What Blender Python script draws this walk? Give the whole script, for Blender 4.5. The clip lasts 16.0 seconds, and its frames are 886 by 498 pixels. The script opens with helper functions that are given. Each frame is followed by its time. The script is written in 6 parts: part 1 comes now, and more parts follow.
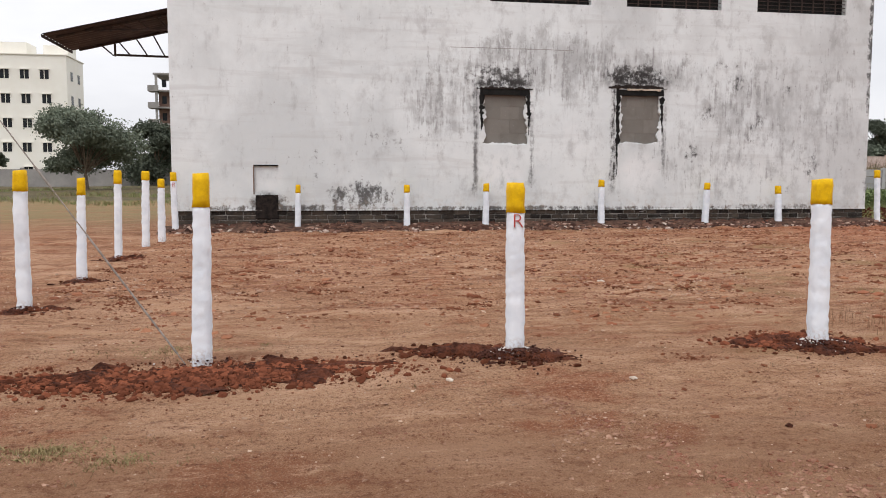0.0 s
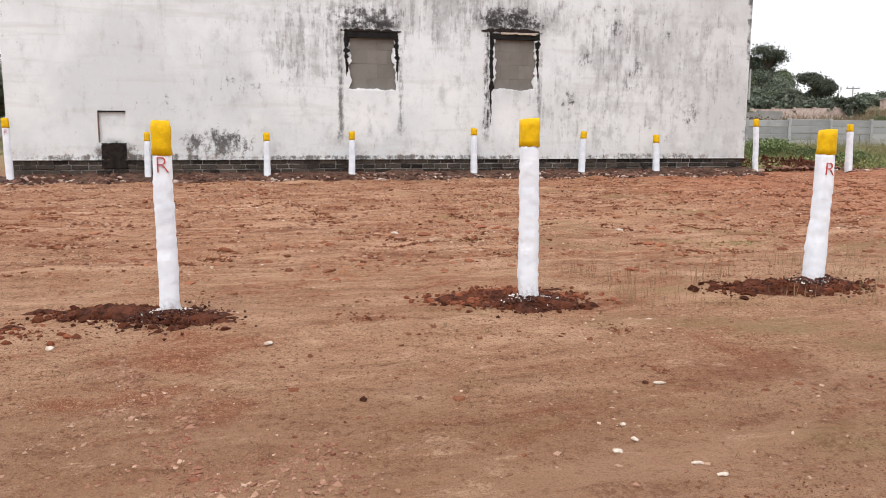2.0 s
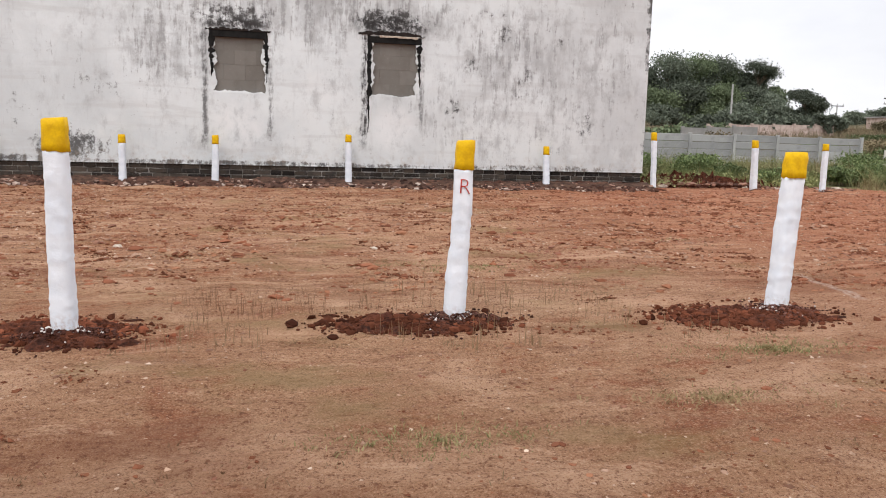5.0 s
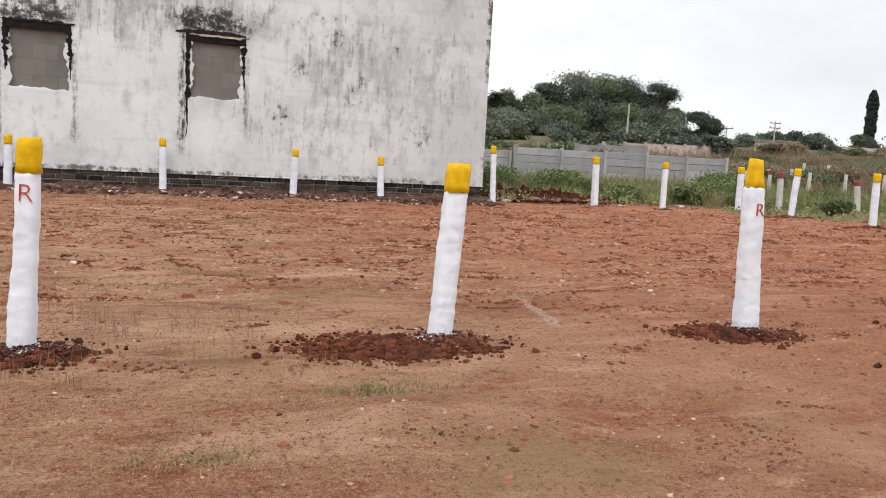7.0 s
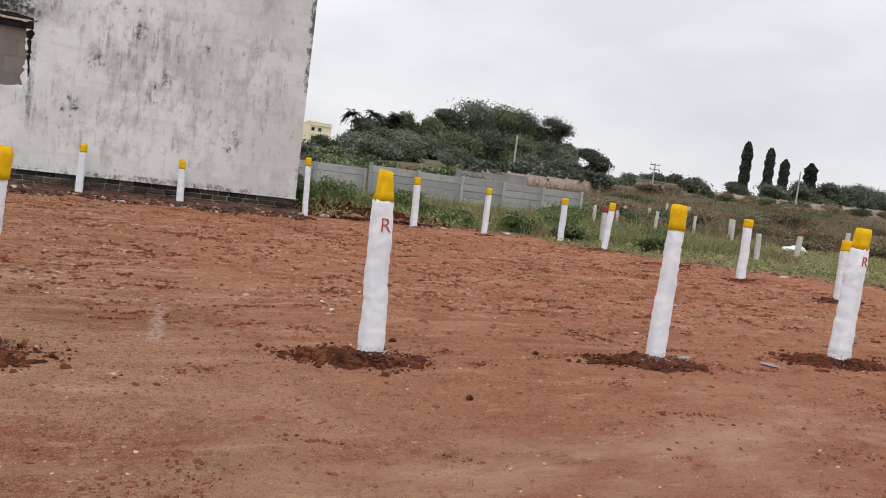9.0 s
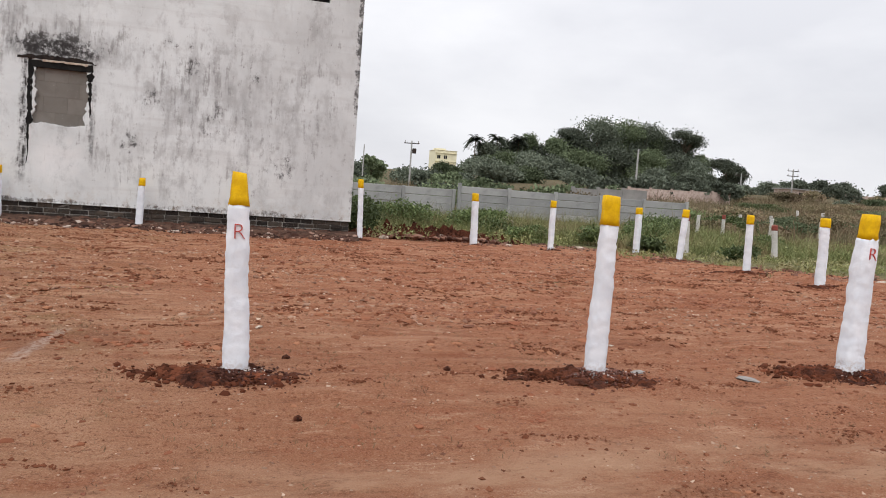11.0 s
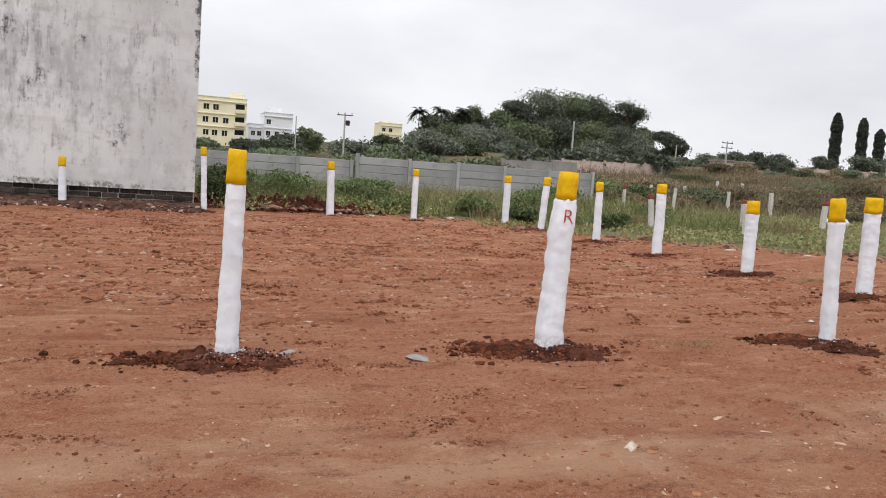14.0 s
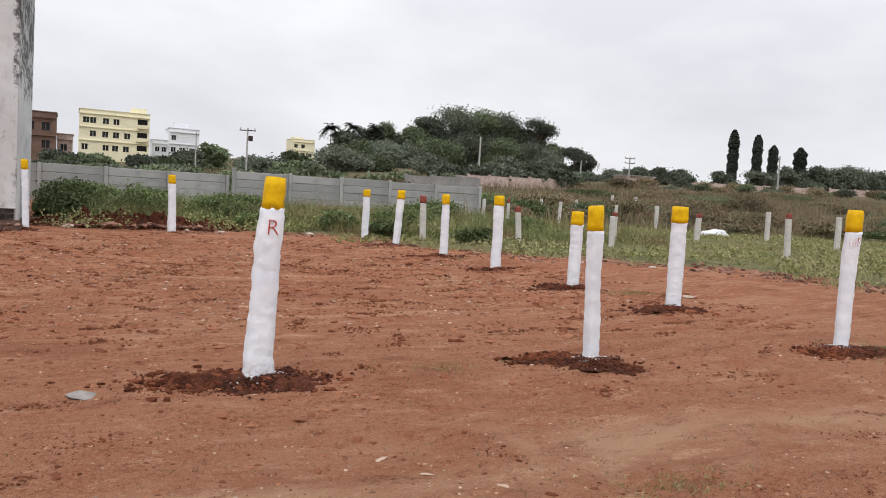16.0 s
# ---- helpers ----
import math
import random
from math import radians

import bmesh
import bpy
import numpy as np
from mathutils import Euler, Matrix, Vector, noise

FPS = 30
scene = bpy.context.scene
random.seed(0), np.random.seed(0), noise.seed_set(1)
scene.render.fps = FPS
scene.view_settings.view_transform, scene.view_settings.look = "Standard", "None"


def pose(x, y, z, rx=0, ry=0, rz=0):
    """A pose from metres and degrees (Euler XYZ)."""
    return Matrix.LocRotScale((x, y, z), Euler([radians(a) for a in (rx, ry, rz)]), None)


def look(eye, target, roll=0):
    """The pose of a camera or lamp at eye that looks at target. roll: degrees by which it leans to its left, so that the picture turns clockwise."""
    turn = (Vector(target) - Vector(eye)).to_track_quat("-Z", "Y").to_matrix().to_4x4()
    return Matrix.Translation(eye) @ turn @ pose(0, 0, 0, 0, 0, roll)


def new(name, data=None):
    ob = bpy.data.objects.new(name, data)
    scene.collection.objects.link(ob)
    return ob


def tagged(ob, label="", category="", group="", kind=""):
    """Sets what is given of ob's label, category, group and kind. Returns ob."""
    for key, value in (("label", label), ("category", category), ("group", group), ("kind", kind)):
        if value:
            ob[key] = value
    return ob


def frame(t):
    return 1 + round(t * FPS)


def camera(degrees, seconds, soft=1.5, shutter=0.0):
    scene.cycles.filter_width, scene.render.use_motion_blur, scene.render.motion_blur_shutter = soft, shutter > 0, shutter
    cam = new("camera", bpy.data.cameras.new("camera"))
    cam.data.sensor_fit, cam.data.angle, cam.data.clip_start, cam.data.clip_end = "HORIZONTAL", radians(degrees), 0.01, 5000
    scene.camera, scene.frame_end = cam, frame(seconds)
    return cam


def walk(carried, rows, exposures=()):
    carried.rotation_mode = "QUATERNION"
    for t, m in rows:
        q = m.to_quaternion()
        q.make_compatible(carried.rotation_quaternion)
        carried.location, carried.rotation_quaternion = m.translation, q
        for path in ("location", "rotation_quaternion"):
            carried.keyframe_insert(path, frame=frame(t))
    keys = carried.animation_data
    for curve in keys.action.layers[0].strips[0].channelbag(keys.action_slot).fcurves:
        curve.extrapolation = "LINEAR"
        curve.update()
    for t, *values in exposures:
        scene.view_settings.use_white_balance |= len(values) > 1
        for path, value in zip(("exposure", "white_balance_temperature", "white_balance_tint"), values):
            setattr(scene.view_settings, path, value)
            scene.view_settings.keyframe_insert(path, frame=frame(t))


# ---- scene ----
cam = camera(59.6, 16.0, soft=1.0)
EXPOSURES = [(0, -0.02), (0.5, 0.06), (1.2, 0.3), (2, 0.3), (2.8, 0.05), (5.5, 0.14), (7.2, 0.11), (8, 0.04), (8.5, 0.08), (9, -0.16), (11.5, -0.07), (13, -0.07), (14.1, -0.07), (14.5, 0.02), (15, 0.01), (15.5, 0.03), (16, -0.1)]
PATH = [
    (0, (0.223, 0.394, 1.353), (0.54, 2.362, 1.187), 0.1),
    (0.5, (0.746, 0.506, 1.302), (1.116, 2.458, 1.076), 0.5),
    (1, (1.321, 0.582, 1.224), (1.728, 2.516, 0.916), 0.2),
    (1.5, (1.873, 0.618, 1.249), (2.286, 2.545, 0.912), 0.2),
    (2, (2.462, 0.687, 1.268), (2.899, 2.617, 0.98), 0.2),
    (2.5, (3.005, 0.677, 1.326), (3.437, 2.619, 1.122), 0.3),
    (3, (3.542, 0.672, 1.33), (3.98, 2.615, 1.153), 0.6),
    (3.2, (3.776, 0.664, 1.301), (4.196, 2.611, 1.118), 0.9),
    (5.3, (6.08, 0.998, 1.301), (6.536, 2.927, 1.031), 1.8),
    (5.5, (6.328, 1.017, 1.293), (6.817, 2.938, 1.025), 1.8),
    (6, (6.88, 1.105, 1.293), (7.425, 3.009, 1.016), 2.0),
    (6.5, (7.45, 1.192, 1.31), (8.056, 3.078, 1.038), 2.0),
    (7, (7.98, 1.177, 1.338), (8.632, 3.053, 1.11), 3.1),
    (7.5, (8.533, 1.191, 1.357), (9.186, 3.072, 1.17), 3.9),
    (8, (9.15, 1.153, 1.352), (9.779, 3.042, 1.165), 4.4),
    (8.5, (9.741, 1.084, 1.35), (10.433, 2.952, 1.166), 5.8),
    (9, (10.291, 0.881, 1.387), (11.183, 2.665, 1.237), 7.2),
    (9.2, (10.5, 0.809, 1.403), (11.425, 2.577, 1.263), 7.4),
    (11.3, (12.653, 0.702, 1.386), (13.173, 2.629, 1.262), 4.3),
    (11.5, (12.85, 0.687, 1.388), (13.354, 2.618, 1.262), 4.6),
    (12, (13.302, 0.756, 1.38), (13.789, 2.691, 1.252), 4.6),
    (12.5, (13.694, 0.804, 1.385), (14.19, 2.737, 1.252), 3.9),
    (13, (14.047, 0.767, 1.405), (14.597, 2.683, 1.235), 3.7),
    (13.5, (14.477, 0.82, 1.418), (15.111, 2.708, 1.241), 3.3),
    (14, (14.935, 0.777, 1.428), (15.62, 2.647, 1.246), 3.9),
    (14.5, (15.387, 0.756, 1.427), (16.148, 2.596, 1.245), 4.1),
    (15, (15.844, 0.793, 1.449), (16.665, 2.608, 1.277), 3.6),
    (15.5, (16.278, 0.775, 1.456), (17.133, 2.575, 1.284), 3.7),
    (16, (16.69, 0.839, 1.458), (17.565, 2.633, 1.331), 3.5),
]
walk(cam, [(t, look(eye, target, roll)) for t, eye, target, roll in PATH], EXPOSURES)

SKY_HAZE, SKY_ZENITH, SUN_POWER = 0.1, 1.7, 1.0
SOIL_A, SOIL_B = (0.345, 0.182, 0.101), (0.41, 0.238, 0.143)
SOIL_PALE, SOIL_RED, SOIL_FRESH = (0.54, 0.33, 0.21), (0.28, 0.105, 0.053), (0.365, 0.138, 0.074)

# ---- world and sun ----
world = bpy.data.worlds.new("overcast")
scene.world = world
world.use_nodes = True
wt = world.node_tree
wt.nodes.clear()
w_out = wt.nodes.new("ShaderNodeOutputWorld")
w_bg = wt.nodes.new("ShaderNodeBackground")
w_sky = wt.nodes.new("ShaderNodeTexSky")
w_sky.sky_type = "NISHITA"
w_sky.sun_disc = False
w_sky.sun_elevation = radians(52)
w_sky.sun_rotation = radians(215)
w_sky.air_density, w_sky.dust_density = 1.0, 3.0
w_co = wt.nodes.new("ShaderNodeTexCoord")
w_map = wt.nodes.new("ShaderNodeMapping")
w_map.inputs["Scale"].default_value = (1.0, 1.0, 2.6)
w_noise = wt.nodes.new("ShaderNodeTexNoise")
w_noise.inputs["Scale"].default_value = 2.2
w_noise.inputs["Detail"].default_value = 7
w_noise.inputs["Roughness"].default_value = 0.52
w_ramp = wt.nodes.new("ShaderNodeValToRGB")
w_ramp.color_ramp.elements[0].position, w_ramp.color_ramp.elements[0].color = 0.36, (0.83, 0.835, 0.885, 1)
w_ramp.color_ramp.elements[1].position, w_ramp.color_ramp.elements[1].color = 0.62, (1.04, 1.04, 1.075, 1)
w_scale = wt.nodes.new("ShaderNodeVectorMath")
w_scale.operation = "SCALE"
w_scale.inputs["Scale"].default_value = SKY_HAZE
w_sep = wt.nodes.new("ShaderNodeSeparateXYZ")
w_up = wt.nodes.new("ShaderNodeMapRange")
w_up.inputs["From Min"].default_value, w_up.inputs["From Max"].default_value = 0.12, 1.0
w_up.inputs["To Min"].default_value, w_up.inputs["To Max"].default_value = 1.0, SKY_ZENITH
w_cloud = wt.nodes.new("ShaderNodeVectorMath")
w_cloud.operation = "SCALE"
w_mix = wt.nodes.new("ShaderNodeMix")
w_mix.data_type = "RGBA"
w_mix.inputs["Factor"].default_value = 0.93
for a, b in ((w_co.outputs["Generated"], w_map.inputs["Vector"]), (w_map.outputs["Vector"], w_noise.inputs["Vector"]), (w_noise.outputs["Fac"], w_ramp.inputs["Fac"]),
             (w_co.outputs["Generated"], w_sep.inputs["Vector"]), (w_sep.outputs["Z"], w_up.inputs["Value"]), (w_ramp.outputs["Color"], w_cloud.inputs[0]),
             (w_up.outputs["Result"], w_cloud.inputs["Scale"]), (w_sky.outputs["Color"], w_scale.inputs[0]), (w_scale.outputs["Vector"], w_mix.inputs["A"]),
             (w_cloud.outputs["Vector"], w_mix.inputs["B"]), (w_mix.outputs["Result"], w_bg.inputs["Color"]), (w_bg.outputs["Background"], w_out.inputs["Surface"])):
    wt.links.new(a, b)

sun = new("sun", bpy.data.lights.new("sun", "SUN"))
sun.data.energy, sun.data.angle, sun.data.color = SUN_POWER, radians(25), (1.0, 0.985, 0.96)
sun.matrix_world = look((0, 0, 0), (0.45, 0.55, -1.0))


# ---- materials ----
class Nodes:
    """A material and short ways to wire its nodes."""

    def __init__(self, name, rough=0.8, metal=0.0):
        self.mat = bpy.data.materials.new(name)
        self.mat.use_nodes = True
        self.t = self.mat.node_tree
        self.bsdf = self.t.nodes["Principled BSDF"]
        self.bsdf.inputs["Roughness"].default_value = rough
        self.bsdf.inputs["Metallic"].default_value = metal
        self.bsdf.inputs["Specular IOR Level"].default_value = 0.15
        co = self.t.nodes.new("ShaderNodeTexCoord")
        self.co = co.outputs["Object"]

    def put(self, socket, value):
        if isinstance(value, bpy.types.NodeSocket):
            self.t.links.new(value, socket)
        elif isinstance(value, tuple) and len(value) == 3 and socket.type == "RGBA":
            socket.default_value = (*value, 1)
        else:
            socket.default_value = value

    def stretch(self, scale, offset=(0, 0, 0)):
        n = self.t.nodes.new("ShaderNodeMapping")
        n.inputs["Scale"].default_value = scale
        n.inputs["Location"].default_value = offset
        self.t.links.new(self.co, n.inputs["Vector"])
        return n.outputs["Vector"]

    def noise(self, scale, detail=4, rough=0.55, vec=None, distort=0.0):
        n = self.t.nodes.new("ShaderNodeTexNoise")
        n.inputs["Scale"].default_value, n.inputs["Detail"].default_value = scale, detail
        n.inputs["Roughness"].default_value, n.inputs["Distortion"].default_value = rough, distort
        self.t.links.new(vec or self.co, n.inputs["Vector"])
        return n.outputs["Fac"]

    def cells(self, scale, vec=None, out="Distance"):
        n = self.t.nodes.new("ShaderNodeTexVoronoi")
        n.inputs["Scale"].default_value = scale
        self.t.links.new(vec or self.co, n.inputs["Vector"])
        return n.outputs[out]

    def math(self, op, a, b=0.0, c=0.0, clamp=False):
        n = self.t.nodes.new("ShaderNodeMath")
        n.operation, n.use_clamp = op, clamp
        for i, v in enumerate((a, b, c)):
            self.put(n.inputs[i], v)
        return n.outputs[0]

    def step(self, v, lo, hi, a=0.0, b=1.0):
        n = self.t.nodes.new("ShaderNodeMapRange")
        n.interpolation_type = "SMOOTHSTEP"
        self.put(n.inputs["Value"], v)
        for key, x in (("From Min", lo), ("From Max", hi), ("To Min", a), ("To Max", b)):
            self.put(n.inputs[key], x)
        return n.outputs["Result"]

    def mix(self, f, a, b):
        n = self.t.nodes.new("ShaderNodeMix")
        n.data_type = "RGBA"
        self.put(n.inputs["Factor"], f)
        self.put(n.inputs["A"], a)
        self.put(n.inputs["B"], b)
        return n.outputs["Result"]

    def xyz(self):
        n = self.t.nodes.new("ShaderNodeSeparateXYZ")
        self.t.links.new(self.co, n.inputs["Vector"])
        return n.outputs["X"], n.outputs["Y"], n.outputs["Z"]

    def island(self):
        return self.t.nodes.new("ShaderNodeNewGeometry").outputs["Random Per Island"]

    def each(self):
        return self.t.nodes.new("ShaderNodeObjectInfo").outputs["Random"]

    def bump(self, height, strength=0.5, distance=0.02):
        n = self.t.nodes.new("ShaderNodeBump")
        n.inputs["Strength"].default_value, n.inputs["Distance"].default_value = strength, distance
        self.t.links.new(height, n.inputs["Height"])
        self.t.links.new(n.outputs["Normal"], self.bsdf.inputs["Normal"])
        return self

    def color(self, c):
        self.put(self.bsdf.inputs["Base Color"], c)
        return self


def plain(name, a, b, scale=6.0, rough=0.8, metal=0.0, bump=0.3, dist=0.01, fine=40.0):
    """A surface of two mottled tones with fine relief."""
    m = Nodes(name, rough, metal)
    n1, n2 = m.noise(scale, 5), m.noise(fine, 4, 0.6)
    f = m.math("ADD", m.math("MULTIPLY", n1, 0.7), m.math("MULTIPLY", n2, 0.3))
    m.color(m.mix(m.step(f, 0.32, 0.68), a, b))
    m.bump(m.math("ADD", m.math("MULTIPLY", n1, 0.5), m.math("MULTIPLY", n2, 0.5)), bump, dist)
    return m.mat


def tones(name, a, b, c, rough=0.8, spec=0.2, varied=True):
    """Loose pieces (leaves, stones): each island has a tone of its own."""
    m = Nodes(name, rough)
    m.bsdf.inputs["Specular IOR Level"].default_value = spec
    r = m.island()
    n = m.noise(0.6, 3)
    col = m.mix(r, a, b)
    col = m.mix(m.step(n, 0.42, 0.66, 0.0, 0.85), col, c)
    own = m.step(m.each(), 0.0, 1.0, 0.62, 1.3)
    tint = m.t.nodes.new("ShaderNodeVectorMath")
    tint.operation = "SCALE"
    m.put(tint.inputs[0], col)
    m.put(tint.inputs["Scale"], own if varied else 1.0)
    m.color(tint.outputs["Vector"])
    return m.mat


def soil_material():
    m = Nodes("red_earth", 0.95)
    m.bsdf.inputs["Specular IOR Level"].default_value = 0.1
    x, y, z = m.xyz()
    flat = m.stretch((1, 1, 0.2))
    n0 = m.noise(0.22, 5, 0.6, flat, 0.6)
    n1 = m.noise(1.1, 8, 0.70, m.stretch((0.75, 1.25, 0.2)), 0.4)
    n2 = m.noise(5.0, 7, 0.7, m.stretch((0.55, 1.25, 0.2)))
    n3 = m.noise(26.0, 5, 0.7, flat)
    n4 = m.noise(95.0, 3, 0.75, flat)
    col = m.mix(m.step(n0, 0.36, 0.62), SOIL_A, SOIL_B)
    col = m.mix(m.step(n1, 0.50, 0.64, 0, 0.85), col, SOIL_PALE)
    col = m.mix(m.step(n1, 0.48, 0.37, 0, 0.9), col, SOIL_RED)
    # redder, freshly graded earth farther along and behind the row
    red = m.math("ADD", m.step(x, 7.0, 17.0, 0, 0.7), m.step(m.math("ADD", y, m.math("MULTIPLY", n0, 5.0)), 9.0, 14.0, 0, 0.28))
    red = m.math("MULTIPLY", red, m.step(n2, 0.25, 0.62, 0.55, 1.0))
    col = m.mix(m.math("MINIMUM", red, 0.8), col, SOIL_FRESH)
    col = m.mix(m.step(n2, 0.54, 0.70, 0, 0.55), col, (0.44, 0.235, 0.135))
    col = m.mix(m.step(n2, 0.44, 0.30, 0, 0.6), col, (0.16, 0.052, 0.024))
    col = m.mix(m.step(n3, 0.55, 0.65, 0, 0.6), col, (0.52, 0.31, 0.19))
    col = m.mix(m.step(n3, 0.46, 0.36, 0, 0.8), col, (0.115, 0.038, 0.018))
    col = m.mix(m.step(n4, 0.56, 0.63, 0, 0.65), col, (0.60, 0.40, 0.275))
    col = m.mix(m.step(n4, 0.45, 0.37, 0, 0.8), col, (0.105, 0.036, 0.018))
    # long scraped streaks left by the grader
    n5 = m.noise(2.4, 6, 0.65, m.stretch((0.22, 2.6, 0.2), (3, 1, 0)), 0.5)
    n6 = m.noise(0.7, 5, 0.6, m.stretch((0.5, 1.3, 0.2), (11, 5, 0)), 0.6)
    scraped = m.step(y, 5.0, 9.0, 0.12, 0.9)
    col = m.mix(m.math("MULTIPLY", m.step(n5, 0.53, 0.63, 0, 0.5), scraped), col, (0.145, 0.05, 0.026))
    col = m.mix(m.math("MULTIPLY", m.step(n5, 0.46, 0.37, 0, 0.6), scraped), col, (0.56, 0.35, 0.225))
    col = m.mix(m.step(n6, 0.55, 0.68, 0, 0.5), col, (0.17, 0.062, 0.033))
    col = m.mix(m.step(n6, 0.44, 0.33, 0, 0.45), col, (0.54, 0.33, 0.205))
    # browner, darker earth towards the walk, strongest at low x
    near_brown = m.math("MULTIPLY", m.step(m.math("ADD", y, m.math("MULTIPLY", n6, 3.0)), 7.2, 5.2), m.step(x, 9.0, 3.0, 0.15, 0.5))
    col = m.mix(near_brown, col, (0.20, 0.095, 0.052))
    # the graded half of the plot is redder as a whole
    col = m.mix(m.math("MULTIPLY", m.step(x, 8.0, 14.0, 0.0, 0.5), m.step(n2, 0.30, 0.62, 1.0, 0.45)), col, SOIL_FRESH)
    # worn pale wheel track in front of the row
    bend = m.math("SUBTRACT", y, m.math("ADD", 4.25, m.math("MULTIPLY", m.math("SUBTRACT", n0, 0.5), 2.2)))
    track = m.math("MULTIPLY", m.step(m.math("ABSOLUTE", bend), 0.75, 0.1), m.step(n1, 0.40, 0.60, 0.1, 0.8))
    track = m.math("MULTIPLY", track, m.step(x, 10.0, 13.5))
    col = m.mix(track, col, (0.48, 0.285, 0.18))
    # short ragged crusts, dark where the surface is broken and pale where it is swept
    n7 = m.noise(3.1, 8, 0.72, m.stretch((0.6, 1.6, 0.2), (5, 17, 0)), 0.3)
    n8 = m.noise(48.0, 5, 0.75, flat)
    col = m.mix(m.math("MULTIPLY", m.step(n7, 0.55, 0.63, 0, 0.5), m.step(n8, 0.40, 0.55)), col, (0.12, 0.042, 0.022))
    col = m.mix(m.math("MULTIPLY", m.step(n7, 0.45, 0.36, 0, 0.55), m.step(n8, 0.42, 0.56)), col, (0.60, 0.385, 0.255))
    # spilt lime
    line = m.step(m.math("ABSOLUTE", m.math("SUBTRACT", m.math("SUBTRACT", x, 11.08), m.math("MULTIPLY", m.math("SUBTRACT", y, 7.45), 0.14))), 0.09, 0.02)
    line = m.math("MULTIPLY", line, m.math("MULTIPLY", m.step(y, 6.75, 6.95), m.step(y, 8.1, 7.9)))
    col = m.mix(m.math("MULTIPLY", line, m.step(n3, 0.40, 0.60, 0.1, 0.65)), col, (0.55, 0.43, 0.36))
    # thin dry turf between the posts and the walker
    turf = m.math("MULTIPLY", m.step(m.noise(0.8, 5, 0.65, m.stretch((0.8, 1.2, 1), (7, 3, 0))), 0.52, 0.68), m.step(m.math("ABSOLUTE", m.math("SUBTRACT", x, 7.5)), 5.0, 3.0, 0, 0.45))
    col = m.mix(turf, col, (0.23, 0.17, 0.075))
    # ground under the weeds
    d1 = m.math("MINIMUM", m.math("ADD", m.math("MULTIPLY", m.math("SUBTRACT", x, 24.0), 0.66), m.math("MULTIPLY", m.math("SUBTRACT", y, 17.2), 0.75)), m.math("SUBTRACT", x, 23.6))
    d2 = m.math("MAXIMUM", d1, m.math("SUBTRACT", x, 29.0))
    d3 = m.math("MINIMUM", m.math("SUBTRACT", y, 21.6), m.math("SUBTRACT", x, 15.9))
    d4 = m.math("MAXIMUM", m.math("MAXIMUM", d2, d3), m.math("SUBTRACT", y, 42.0))
    weed = m.step(m.math("ADD", d4, m.math("MULTIPLY", m.math("SUBTRACT", m.math("ADD", m.math("MULTIPLY", n1, 0.5), m.math("MULTIPLY", n6, 0.5)), 0.5), 7.0)), -0.2, 0.9)
    # dry grassy verge beyond the lane
    verge = m.math("MULTIPLY", m.step(m.math("ADD", x, m.math("MULTIPLY", n0, 3.0)), -2.2, -3.6), m.step(m.math("ADD", y, m.math("MULTIPLY", n6, 10.0)), 24.0, 34.0))
    col = m.mix(m.math("MULTIPLY", verge, m.step(n1, 0.36, 0.56, 0.35, 0.9)), col, m.mix(n2, (0.30, 0.21, 0.115), (0.17, 0.16, 0.07)))
    green = m.mix(m.step(n1, 0.38, 0.62), (0.11, 0.11, 0.055), (0.20, 0.19, 0.095))
    green = m.mix(m.step(n2, 0.52, 0.7, 0, 0.6), green, (0.20, 0.13, 0.07))
    green = m.mix(m.step(m.math("ADD", y, m.math("MULTIPLY", n0, 12.0)), 40.0, 52.0, 0, 0.9), green, m.mix(m.step(n1, 0.4, 0.6), (0.085, 0.075, 0.042), (0.16, 0.12, 0.075)))
    col = m.mix(weed, col, green)
    m.color(col)
    h = m.math("ADD", m.math("MULTIPLY", n3, 0.6), m.math("MULTIPLY", n4, 0.3))
    h = m.math("ADD", h, m.math("MULTIPLY", n2, 1.0))
    h = m.math("ADD", h, m.math("MULTIPLY", n5, -1.2))
    h = m.math("ADD", h, m.math("MULTIPLY", n8, 0.5))
    m.bump(h, 0.9, 0.05)
    return m.mat


